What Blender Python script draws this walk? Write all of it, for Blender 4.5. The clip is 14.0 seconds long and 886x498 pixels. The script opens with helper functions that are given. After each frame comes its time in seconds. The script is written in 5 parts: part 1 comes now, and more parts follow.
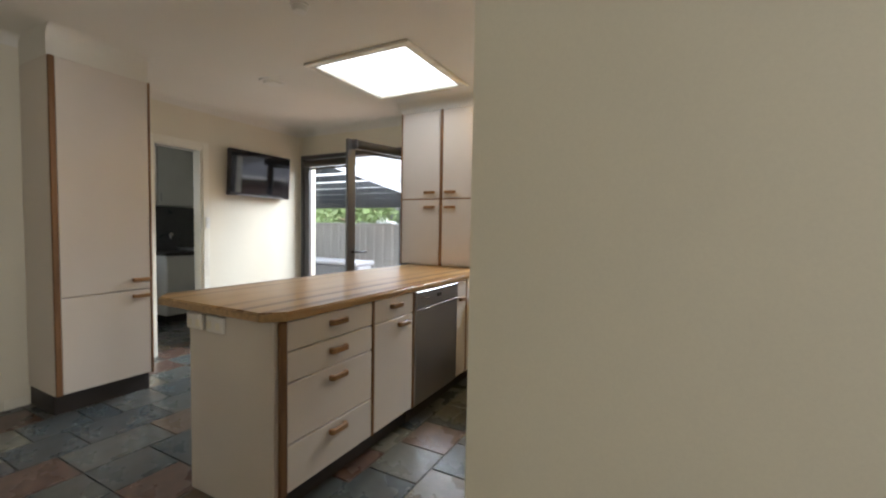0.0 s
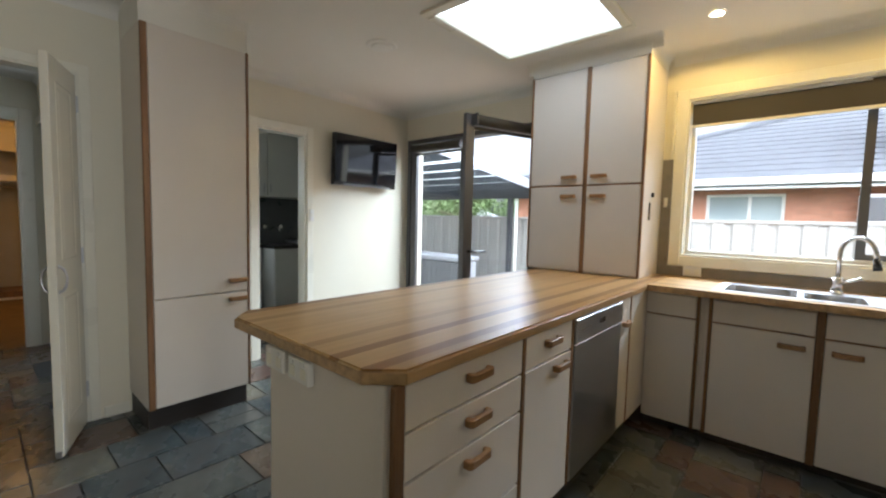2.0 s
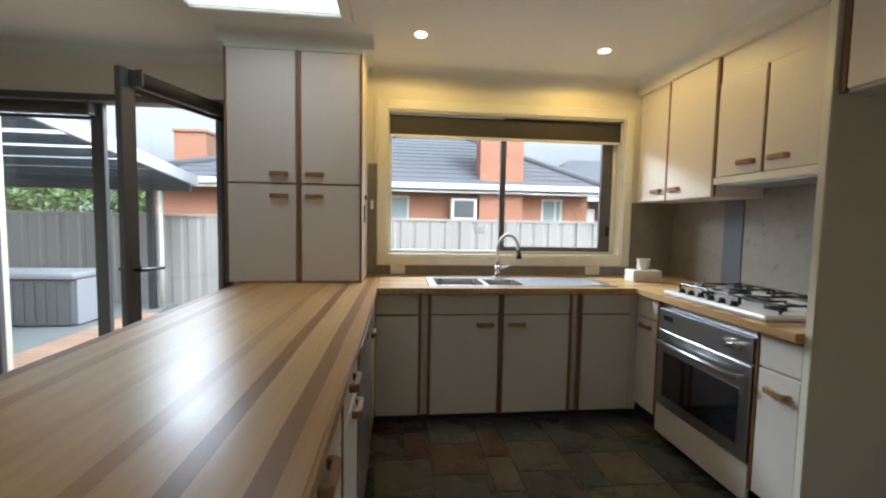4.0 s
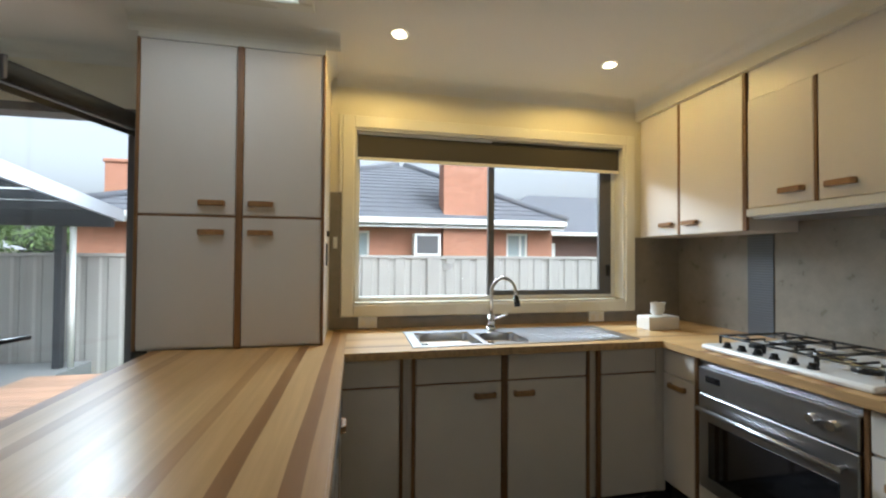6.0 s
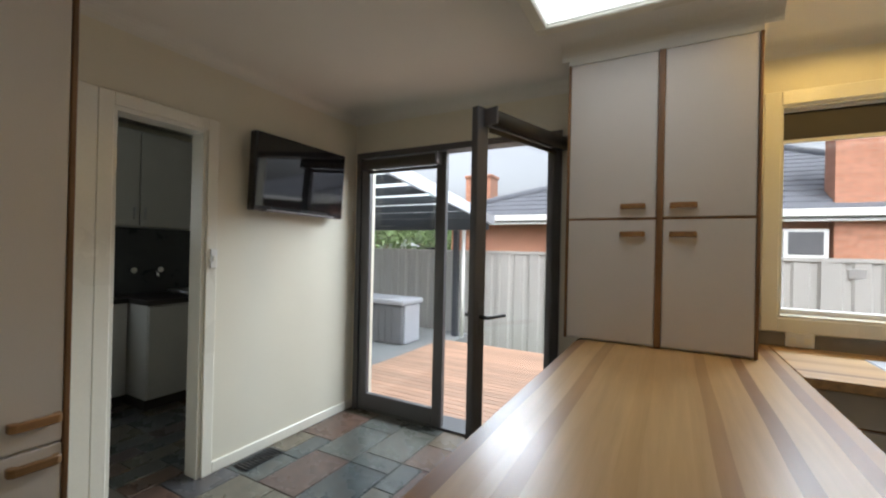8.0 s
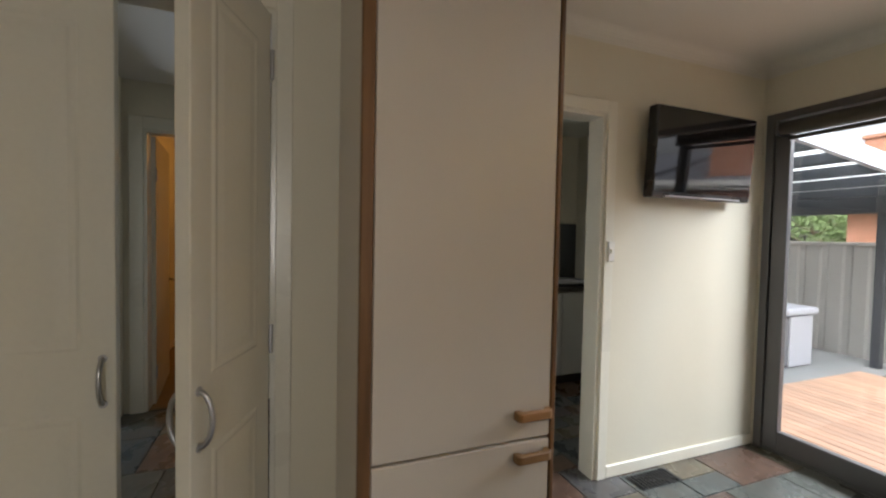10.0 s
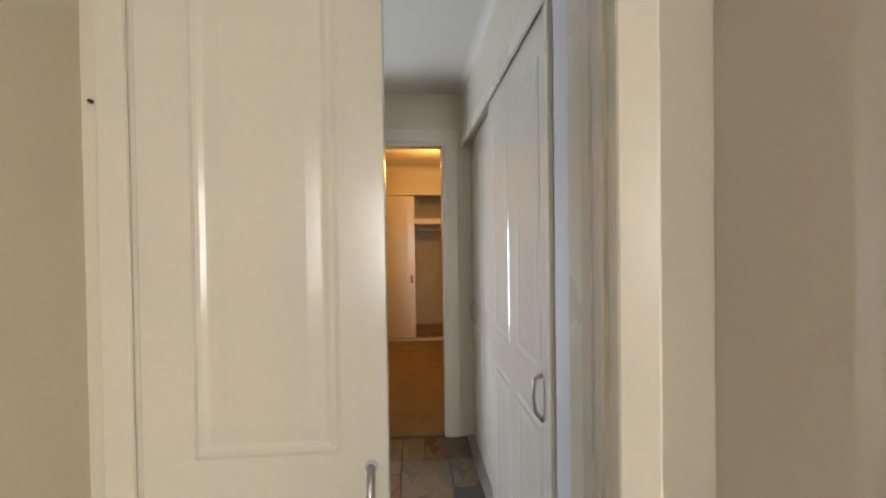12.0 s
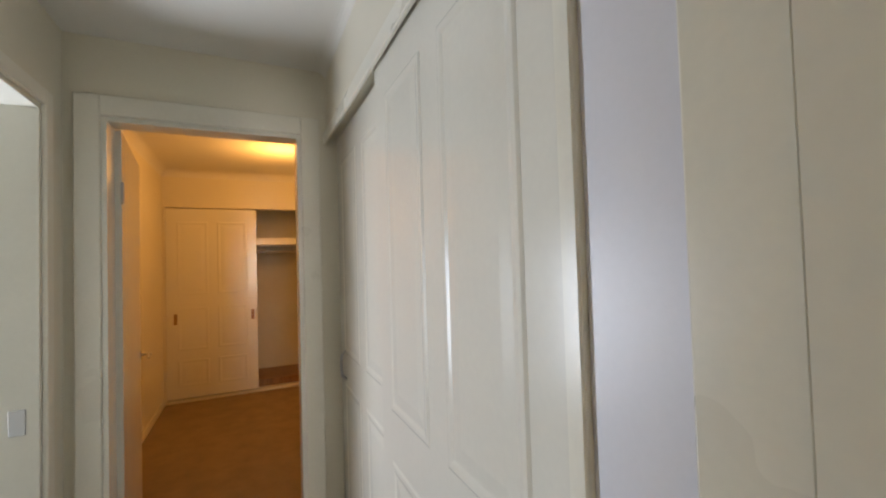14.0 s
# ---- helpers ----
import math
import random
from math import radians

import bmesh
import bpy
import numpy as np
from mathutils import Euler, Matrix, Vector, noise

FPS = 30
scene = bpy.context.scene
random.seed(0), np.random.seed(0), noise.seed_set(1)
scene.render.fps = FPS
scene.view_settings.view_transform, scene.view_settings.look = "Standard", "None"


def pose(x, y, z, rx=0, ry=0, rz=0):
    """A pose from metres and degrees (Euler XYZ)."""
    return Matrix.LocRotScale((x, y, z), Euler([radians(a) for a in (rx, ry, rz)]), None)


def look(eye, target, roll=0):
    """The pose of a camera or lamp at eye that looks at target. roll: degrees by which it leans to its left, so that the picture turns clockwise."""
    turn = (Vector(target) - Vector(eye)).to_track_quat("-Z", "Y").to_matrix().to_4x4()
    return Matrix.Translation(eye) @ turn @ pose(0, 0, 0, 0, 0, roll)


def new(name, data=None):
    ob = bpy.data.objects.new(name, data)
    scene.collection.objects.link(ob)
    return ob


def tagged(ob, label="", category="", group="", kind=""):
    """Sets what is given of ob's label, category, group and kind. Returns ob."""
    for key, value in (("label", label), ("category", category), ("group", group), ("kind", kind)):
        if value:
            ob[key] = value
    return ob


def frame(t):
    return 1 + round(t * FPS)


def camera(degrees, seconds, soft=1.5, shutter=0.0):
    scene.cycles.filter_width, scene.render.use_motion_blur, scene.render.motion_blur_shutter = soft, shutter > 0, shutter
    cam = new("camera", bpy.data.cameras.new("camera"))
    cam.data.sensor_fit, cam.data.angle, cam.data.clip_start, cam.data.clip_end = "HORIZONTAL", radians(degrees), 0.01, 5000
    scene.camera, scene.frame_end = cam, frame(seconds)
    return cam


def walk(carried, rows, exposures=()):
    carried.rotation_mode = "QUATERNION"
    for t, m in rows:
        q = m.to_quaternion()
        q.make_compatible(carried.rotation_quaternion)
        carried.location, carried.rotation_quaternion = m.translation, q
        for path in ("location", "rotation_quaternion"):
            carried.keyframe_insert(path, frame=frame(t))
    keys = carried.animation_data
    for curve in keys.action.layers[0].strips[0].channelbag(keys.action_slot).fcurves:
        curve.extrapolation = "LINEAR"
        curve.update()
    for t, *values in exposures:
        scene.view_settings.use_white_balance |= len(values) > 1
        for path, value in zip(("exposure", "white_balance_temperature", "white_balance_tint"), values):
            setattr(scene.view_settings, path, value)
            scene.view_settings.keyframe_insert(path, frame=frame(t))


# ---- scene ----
cam = camera(94.2, 14.0, soft=2.2)
PATH = [
    (0, (-0.216, 0.404, 1.256), (-1.154, 2.168, 1.16), 1.0),
    (0.5, (-0.323, 0.582, 1.272), (-1.664, 2.063, 1.178), 1.5),
    (1, (-0.455, 0.699, 1.273), (-2.018, 1.944, 1.201), 1.9),
    (1.5, (-0.675, 0.813, 1.271), (-2.216, 2.085, 1.184), 1.7),
    (2, (-0.861, 0.906, 1.27), (-2.173, 2.409, 1.127), 1.4),
    (2.5, (-1.041, 0.96, 1.279), (-1.997, 2.71, 1.114), 1.2),
    (3, (-1.217, 0.972, 1.308), (-1.695, 2.908, 1.148), 1.3),
    (3.5, (-1.363, 0.998, 1.317), (-1.35, 2.992, 1.164), 1.2),
    (6, (-1.52, 1.676, 1.355), (-1.103, 3.632, 1.391), 0.4),
    (6.5, (-1.597, 1.71, 1.386), (-1.666, 3.708, 1.447), 0.7),
    (7, (-1.697, 1.685, 1.395), (-2.146, 3.633, 1.462), 0.8),
    (7.5, (-1.889, 1.614, 1.39), (-2.6, 3.484, 1.421), 0.8),
    (8, (-2.029, 1.556, 1.362), (-2.993, 3.309, 1.367), 1.3),
    (8.5, (-2.219, 1.548, 1.349), (-3.428, 3.141, 1.318), 1.6),
    (9, (-2.407, 1.538, 1.345), (-3.881, 2.889, 1.293), 2.0),
    (11.5, (-3.014, 1.01, 1.367), (-5.011, 1.125, 1.32), -0.7),
    (12, (-3.298, 0.959, 1.369), (-5.291, 1.121, 1.343), -0.8),
    (12.5, (-3.489, 0.943, 1.38), (-5.457, 1.304, 1.376), -1.1),
    (13, (-3.681, 0.966, 1.37), (-5.607, 1.506, 1.375), -0.5),
    (13.5, (-3.823, 0.969, 1.389), (-5.688, 1.69, 1.4), -1.6),
    (14, (-3.989, 0.972, 1.413), (-5.8, 1.819, 1.468), -1.7),
]
EXPOSURE = [(0.0, 2.1, 6100, 12), (0.7, 2.2, 6000, 10), (2.0, 2.1, 5700, 7), (3.0, 1.7, 5750, 6), (6.0, 1.48, 5700, 4), (7.5, 1.25, 5950, 8), (9.2, 1.62, 6300, 11), (10.3, 1.8, 6400, 12), (10.9, 2.5, 6450, 12), (11.3, 3.05, 6350, 13), (12.5, 3.05, 6400, 13), (13.0, 3.3, 6450, 13), (14.0, 3.2, 6500, 14)]
walk(cam, [(t, look(eye, target, roll)) for t, eye, target, roll in PATH], EXPOSURE)

# ---- world, sun, lamps ----
world = bpy.data.worlds.new("world")
scene.world = world
world.use_nodes = True
wn = world.node_tree
sky = wn.nodes.new("ShaderNodeTexSky")
sky.sky_type, sky.sun_disc = "NISHITA", False
sky.sun_elevation, sky.sun_rotation = radians(48), radians(150)
sky.air_density, sky.dust_density, sky.ozone_density = 1.0, 7.0, 1.0
haze = wn.nodes.new("ShaderNodeHueSaturation")
haze.inputs["Saturation"].default_value = 0.2
wn.links.new(sky.outputs[0], haze.inputs["Color"])
wn.links.new(haze.outputs[0], wn.nodes["Background"].inputs[0])
wn.nodes["Background"].inputs[1].default_value = 0.13


def lamp(name, kind, m, energy, color=(1, 1, 1), **settings):
    data = bpy.data.lights.new(name, kind)
    data.energy, data.color = energy, color
    if kind == "AREA":
        data.shape, data.size, data.size_y = "RECTANGLE", settings["size"][0], settings["size"][1]
    if kind == "SPOT":
        data.spot_size, data.spot_blend, data.shadow_soft_size = radians(settings["cone"]), 0.25, 0.03
    if kind == "POINT":
        data.shadow_soft_size = settings["radius"]
    ob = new(name, data)
    ob.matrix_world = m
    return ob


sun_data = bpy.data.lights.new("sun", "SUN")
sun_data.energy, sun_data.angle, sun_data.color = 0.22, radians(14), (1.0, 0.96, 0.9)
sun = new("sun", sun_data)
# the sun stands behind the house, high over the roof
sun.matrix_world = look((0, 0, 30), (-8.0, 14.0, 0))
WARM = (1.0, 0.63, 0.17)
for dx, dy in ((-1.31, 3.74), (-0.083, 3.80)):
    lamp("downlight_lamp", "SPOT", look((dx, dy, 2.455), (dx, dy, 0)), 4.4, WARM, cone=172)
lamp("bedroom_lamp", "POINT", pose(-7.9, 1.25, 2.2), 2.4, (1.0, 0.46, 0.10), radius=0.12)
# unseen lamp added to brighten the laundry
lamp("laundry_fill_light", "AREA", look((-6.15, 2.6, 1.6), (-4.4, 2.6, 1.0)), 2.2, (0.85, 0.93, 1.0), size=(0.8, 0.9))
# daylight of the side room, whose window lies out of sight
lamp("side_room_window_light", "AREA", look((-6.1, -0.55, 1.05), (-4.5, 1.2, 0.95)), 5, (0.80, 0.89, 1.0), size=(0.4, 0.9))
# fill lamp added unseen in the room behind, aimed at pantry and hall doors
lamp("dining_fill_light", "AREA", look((2.42, 0.86, 1.45), (-3.0, 1.1, 1.1)), 12, (1.0, 0.965, 0.92), size=(0.72, 1.7))
# lamp added over the deck as extra sky light, above door and window heads
lamp("deck_sky_fill", "AREA", look((-2.3, 6.8, 3.42), (-2.9, 3.0, 1.2)), 190, (0.88, 0.95, 1.0), size=(5.0, 0.9))

# ---- materials ----


def nodes_of(name):
    m = bpy.data.materials.new(name)
    m.use_nodes = True
    nt = m.node_tree
    return m, nt, nt.nodes["Principled BSDF"]


def node(nt, kind, **values):
    n = nt.nodes.new("ShaderNode" + kind)
    for key, value in values.items():
        n.inputs[key].default_value = value
    return n


def noise_of(nt, scale, detail=3.0, stretch=(1, 1, 1), rough=0.55):
    tc = nt.nodes.new("ShaderNodeTexCoord")
    mp = nt.nodes.new("ShaderNodeMapping")
    mp.inputs["Scale"].default_value = stretch
    nt.links.new(tc.outputs["Object"], mp.inputs[0])
    n = node(nt, "TexNoise", Scale=scale, Detail=detail, Roughness=rough)
    nt.links.new(mp.outputs[0], n.inputs["Vector"])
    return n.outputs["Fac"]


def ramp(nt, fac, stops):
    r = nt.nodes.new("ShaderNodeValToRGB")
    while len(r.color_ramp.elements) < len(stops):
        r.color_ramp.elements.new(0.5)
    for e, (p, c) in zip(r.color_ramp.elements, stops):
        e.position, e.color = p, (*c, 1)
    nt.links.new(fac, r.inputs[0])
    return r.outputs[0]


def mixed(nt, kind, fac, a, b):
    m = nt.nodes.new("ShaderNodeMix")
    m.data_type, m.blend_type = "RGBA", kind
    for socket, value in ((m.inputs[0], fac), (m.inputs[6], a), (m.inputs[7], b)):
        if isinstance(value, (int, float)):
            socket.default_value = value
        elif isinstance(value, tuple):
            socket.default_value = (*value, 1)
        else:
            nt.links.new(value, socket)
    return m.outputs[2]


def bumped(nt, bsdf, height, strength, distance=0.01):
    b = node(nt, "Bump", Strength=strength, Distance=distance)
    nt.links.new(height, b.inputs["Height"])
    nt.links.new(b.outputs[0], bsdf.inputs["Normal"])


def mat(name, col, rough=0.5, metal=0.0, var=0.06, scale=3.0, fine=90.0, bump=0.05, stretch=(1, 1, 1), coat=0.0, wear=0.08):
    """A plain surface with slow stains and fine grain."""
    m, nt, p = nodes_of(name)
    slow, grain = noise_of(nt, scale, 4.0), noise_of(nt, fine, 2.0, stretch)
    lo = tuple(c * (1 - var) for c in col)
    hi = tuple(min(1, c * (1 + var)) for c in col)
    base = ramp(nt, slow, [(0.3, lo), (0.7, hi)])
    g = ramp(nt, grain, [(0.3, (1 - var,) * 3), (0.7, (1, 1, 1))])
    nt.links.new(mixed(nt, "MULTIPLY", 1.0, base, g), p.inputs["Base Color"])
    r = node(nt, "MapRange")
    r.inputs["To Min"].default_value, r.inputs["To Max"].default_value = max(0.02, rough - wear), min(1, rough + wear)
    nt.links.new(slow, r.inputs["Value"])
    nt.links.new(r.outputs[0], p.inputs["Roughness"])
    p.inputs["Metallic"].default_value = metal
    p.inputs["Coat Weight"].default_value = coat
    if bump:
        bumped(nt, p, grain, bump, 0.004)
    return m


def emitter(name, col, strength):
    m, nt, p = nodes_of(name)
    p.inputs["Base Color"].default_value = (*col, 1)
    p.inputs["Emission Color"].default_value = (*col, 1)
    p.inputs["Emission Strength"].default_value = strength
    return m


def glass(name, tint=(1, 1, 1)):
    """Clear glass whose gloss grows towards grazing angles."""
    m = bpy.data.materials.new(name)
    m.use_nodes = True
    nt = m.node_tree
    nt.nodes.clear()
    out, mx = nt.nodes.new("ShaderNodeOutputMaterial"), nt.nodes.new("ShaderNodeMixShader")
    tr, gl, lw = nt.nodes.new("ShaderNodeBsdfTransparent"), nt.nodes.new("ShaderNodeBsdfGlossy"), nt.nodes.new("ShaderNodeLayerWeight")
    power, scaled = nt.nodes.new("ShaderNodeMath"), nt.nodes.new("ShaderNodeMath")
    power.operation, power.inputs[1].default_value = "POWER", 5.0
    scaled.operation, scaled.inputs[1].default_value, scaled.inputs[2].default_value = "MULTIPLY_ADD", 0.9, 0.035
    lw.inputs["Blend"].default_value = 0.5
    tr.inputs[0].default_value, gl.inputs["Roughness"].default_value = (*tint, 1), 0.0
    for p, q in ((lw.outputs["Facing"], power.inputs[0]), (power.outputs[0], scaled.inputs[0]), (scaled.outputs[0], mx.inputs[0]),
                 (tr.outputs[0], mx.inputs[1]), (gl.outputs[0], mx.inputs[2]), (mx.outputs[0], out.inputs[0])):
        nt.links.new(p, q)
    return m


def slate_material():
    m, nt, p = nodes_of("slate")
    info = nt.nodes.new("ShaderNodeObjectInfo")
    tone = ramp(nt, info.outputs["Random"], [(0.0, (0.075, 0.092, 0.096)), (0.18, (0.10, 0.118, 0.115)), (0.34, (0.135, 0.145, 0.128)), (0.46, (0.20, 0.19, 0.14)),
                                               (0.56, (0.20, 0.145, 0.10)), (0.68, (0.15, 0.088, 0.066)), (0.80, (0.11, 0.12, 0.128)), (0.90, (0.165, 0.165, 0.132)), (1.0, (0.20, 0.17, 0.115))])
    big, small = noise_of(nt, 5.0, 5.0), noise_of(nt, 15.0, 5.0)
    rust = mixed(nt, "MIX", ramp(nt, big, [(0.45, (0, 0, 0)), (0.8, (0.55, 0.55, 0.55))]), tone, (0.11, 0.058, 0.036))
    shade = mixed(nt, "MULTIPLY", 1.0, rust, ramp(nt, small, [(0.3, (0.55, 0.55, 0.55)), (0.7, (0.88, 0.88, 0.88))]))
    nt.links.new(shade, p.inputs["Base Color"])
    nt.links.new(ramp(nt, big, [(0.3, (0.22,) * 3), (0.7, (0.36,) * 3)]), p.inputs["Roughness"])
    p.inputs["IOR"].default_value = 1.6
    bumped(nt, p, small, 0.02, 0.002)
    return m


def strip_laminate(name, axis):
    """Printed timber: long pale, golden and dark strips of uneven width, side by side across the given axis."""
    m, nt, p = nodes_of(name)
    tc, split = nt.nodes.new("ShaderNodeTexCoord"), nt.nodes.new("ShaderNodeSeparateXYZ")
    nt.links.new(tc.outputs["Object"], split.inputs[0])
    sway = noise_of(nt, 0.7, 1.0, (0.3, 1, 1) if axis == 0 else (1, 0.3, 1))
    across = nt.nodes.new("ShaderNodeMath")
    across.operation = "MULTIPLY_ADD"
    across.inputs[1].default_value = 21.0
    nt.links.new(split.outputs[axis], across.inputs[0])
    nt.links.new(sway, across.inputs[2])
    cells = nt.nodes.new("ShaderNodeTexVoronoi")
    cells.voronoi_dimensions, cells.inputs["Scale"].default_value = "1D", 1.0
    nt.links.new(across.outputs[0], cells.inputs["W"])
    pick = nt.nodes.new("ShaderNodeSeparateColor")
    nt.links.new(cells.outputs["Color"], pick.inputs[0])
    tone = ramp(nt, pick.outputs[0], [(0.0, (0.27, 0.138, 0.046)), (0.21, (0.31, 0.165, 0.06)), (0.25, (0.43, 0.255, 0.10)), (0.38, (0.47, 0.29, 0.12)),
                                      (0.42, (0.56, 0.37, 0.165)), (0.70, (0.60, 0.41, 0.195)), (1.0, (0.53, 0.34, 0.145))])
    grain = noise_of(nt, 30.0, 4.0, (1, 0.05, 1) if axis == 0 else (0.05, 1, 1), 0.65)
    col = mixed(nt, "MULTIPLY", 1.0, tone, ramp(nt, grain, [(0.3, (0.86, 0.83, 0.79)), (0.7, (1.05, 1.05, 1.05))]))
    nt.links.new(col, p.inputs["Base Color"])
    slow = noise_of(nt, 7.0, 4.0)
    nt.links.new(ramp(nt, slow, [(0.3, (0.29,) * 3), (0.7, (0.34,) * 3)]), p.inputs["Roughness"])
    bumped(nt, p, grain, 0.03, 0.002)
    return m


def timber(name, col, along=1, rough=0.45):
    m, nt, p = nodes_of(name)
    stretch = [14, 14, 14]
    stretch[along] = 0.9
    g = noise_of(nt, 3.0, 5.0, tuple(stretch), 0.6)
    info = nt.nodes.new("ShaderNodeObjectInfo")
    dark = tuple(c * 0.62 for c in col)
    tone = ramp(nt, g, [(0.3, dark), (0.6, col)])
    vary = ramp(nt, info.outputs["Random"], [(0.0, (0.8, 0.8, 0.8)), (1.0, (1.12, 1.08, 1.04))])
    nt.links.new(mixed(nt, "MULTIPLY", 1.0, tone, vary), p.inputs["Base Color"])
    p.inputs["Roughness"].default_value = rough
    bumped(nt, p, g, 0.12, 0.003)
    return m


def brick_material():
    m, nt, p = nodes_of("red_brick")
    tc = nt.nodes.new("ShaderNodeTexCoord")
    mp = nt.nodes.new("ShaderNodeMapping")
    mp.inputs["Rotation"].default_value = (radians(90), 0, 0)
    nt.links.new(tc.outputs["Object"], mp.inputs[0])
    b = node(nt, "TexBrick", Scale=1.0, **{"Mortar Size": 0.006, "Brick Width": 0.24, "Row Height": 0.086})
    b.inputs["Color1"].default_value, b.inputs["Color2"].default_value = (0.50, 0.24, 0.16, 1), (0.44, 0.20, 0.125, 1)
    b.inputs["Mortar"].default_value = (0.36, 0.22, 0.16, 1)
    nt.links.new(mp.outputs[0], b.inputs["Vector"])
    n = noise_of(nt, 9.0, 4.0)
    nt.links.new(mixed(nt, "MULTIPLY", 1.0, b.outputs["Color"], ramp(nt, n, [(0.3, (0.82,) * 3), (0.7, (1.1,) * 3)])), p.inputs["Base Color"])
    p.inputs["Roughness"].default_value = 0.9
    bumped(nt, p, b.outputs["Fac"], -0.3, 0.006)
    return m


WALL = mat("cream_wall_paint", (0.76, 0.715, 0.585), 0.55, var=0.03, scale=1.3, fine=160, bump=0.04)
CEIL = mat("ceiling_paint", (0.78, 0.76, 0.70), 0.75, var=0.025, scale=1.0, fine=140, bump=0.04)
GLOSSPAINT = mat("gloss_door_paint", (0.78, 0.755, 0.66), 0.22, var=0.025, scale=2.0, fine=60, bump=0.02, coat=0.12, wear=0.03)
TRIM = mat("trim_paint", (0.80, 0.77, 0.66), 0.28, var=0.03, scale=2.0, fine=70, bump=0.02, wear=0.03)
LAMWHITE = mat("cabinet_laminate", (0.71, 0.655, 0.595), 0.42, var=0.025, scale=2.2, fine=210, bump=0.05)
WOODTRIM = timber("trim_timber", (0.25, 0.13, 0.055), 2)
WOODPULL = timber("pull_timber", (0.36, 0.20, 0.085), 1, 0.35)
BENCH = strip_laminate("strip_laminate", 0)
BENCHX = strip_laminate("strip_laminate_across", 1)
BENCHEDGE = timber("worktop_edge", (0.50, 0.33, 0.16), 1, 0.3)
SLATE = slate_material()
GROUT = mat("slate_grout", (0.070, 0.068, 0.062), 0.9, var=0.12, scale=12, bump=0.2)
KICK = mat("dark_kickboard", (0.035, 0.028, 0.024), 0.5, var=0.1)
DARKALU = mat("grey_aluminium", (0.125, 0.122, 0.125), 0.4, 0.3, var=0.05, fine=200, bump=0.02)
STEEL = mat("brushed_steel", (0.50, 0.50, 0.515), 0.32, 1.0, var=0.03, fine=40, bump=0.0, stretch=(1, 1, 30), wear=0.02)
CHROME = mat("chrome", (0.75, 0.75, 0.76), 0.1, 1.0, var=0.02, bump=0.0, wear=0.03)
BLACKGLASS = mat("black_glass", (0.012, 0.012, 0.014), 0.05, var=0.05, bump=0.0, wear=0.02)
BLACKGLASS.node_tree.nodes["Principled BSDF"].inputs["IOR"].default_value = 1.75
BLACKPLASTIC = mat("black_plastic", (0.012, 0.012, 0.014), 0.28, var=0.08, bump=0.03)
WHITEPLASTIC = mat("white_plastic", (0.78, 0.77, 0.73), 0.35, var=0.03, bump=0.01)
SPLASH = mat("splashback_laminate", (0.235, 0.21, 0.175), 0.3, var=0.10, scale=14, fine=240, bump=0.02)
SPLASHBLUE = mat("splashback_join", (0.15, 0.165, 0.195), 0.25, var=0.06, bump=0.01)
GLASS = glass("window_glass")
BLIND = mat("blind_fabric", (0.065, 0.057, 0.043), 0.8, var=0.06, fine=400, bump=0.1)
ENAMEL = mat("cooktop_enamel", (0.74, 0.74, 0.74), 0.2, 0.0, var=0.03, bump=0.0)
CARPET = mat("carpet", (0.27, 0.18, 0.09), 0.95, var=0.14, scale=6, fine=260, bump=0.5)
BRICK = brick_material()
ROOFTILE = mat("concrete_roof_tile", (0.15, 0.16, 0.185), 0.8, var=0.18, scale=5, fine=40, bump=0.15)
FENCE = mat("cream_steel_fence", (0.34, 0.335, 0.32), 0.5, 0.0, var=0.05, scale=1.5, fine=60, bump=0.02)
DECK = timber("deck_timber", (0.46, 0.28, 0.19), 0, 0.55)
WHITEPAINT = mat("white_exterior_paint", (0.78, 0.78, 0.76), 0.5, var=0.04, bump=0.03)
PAVING = mat("grey_paving", (0.22, 0.23, 0.235), 0.85, var=0.1, scale=4, fine=80, bump=0.2)
GRASSM = mat("lawn", (0.10, 0.13, 0.05), 0.95, var=0.25, scale=3, fine=120, bump=0.5)
DARKSTEEL = mat("dark_pergola_steel", (0.06, 0.065, 0.075), 0.45, 0.3, var=0.06, bump=0.02)
GREYCOVER = mat("grey_spa_cover", (0.15, 0.155, 0.17), 0.7, var=0.08, scale=4, fine=150, bump=0.15)
SPACOVER = mat("pale_spa_cover", (0.42, 0.43, 0.47), 0.6, var=0.06, bump=0.08)
LEAF = mat("leaf", (0.12, 0.19, 0.06), 0.6, var=0.3, scale=2.0, fine=20, bump=0.0)
BARK = mat("bark", (0.16, 0.12, 0.08), 0.9, var=0.25, fine=40, bump=0.5)
LILAC = mat("white_wall_paint", (0.74, 0.74, 0.79), 0.4, var=0.02, scale=1.5, bump=0.03, wear=0.03)
LAUNDRY = mat("laundry_laminate", (0.58, 0.57, 0.54), 0.4, var=0.04, bump=0.03)
DARKTILE = mat("laundry_splash_tile", (0.075, 0.08, 0.085), 0.3, var=0.1, scale=8, bump=0.02)
POLYROOF = mat("pergola_sheet", (0.74, 0.76, 0.76), 0.5, var=0.05, bump=0.02)
nt = POLYROOF.node_tree
through_light, both = nt.nodes.new("ShaderNodeBsdfTranslucent"), nt.nodes.new("ShaderNodeMixShader")
through_light.inputs[0].default_value, both.inputs[0].default_value = (0.85, 0.88, 0.88, 1), 0.7
nt.links.new(nt.nodes["Principled BSDF"].outputs[0], both.inputs[1])
nt.links.new(through_light.outputs[0], both.inputs[2])
nt.links.new(both.outputs[0], nt.nodes["Material Output"].inputs[0])
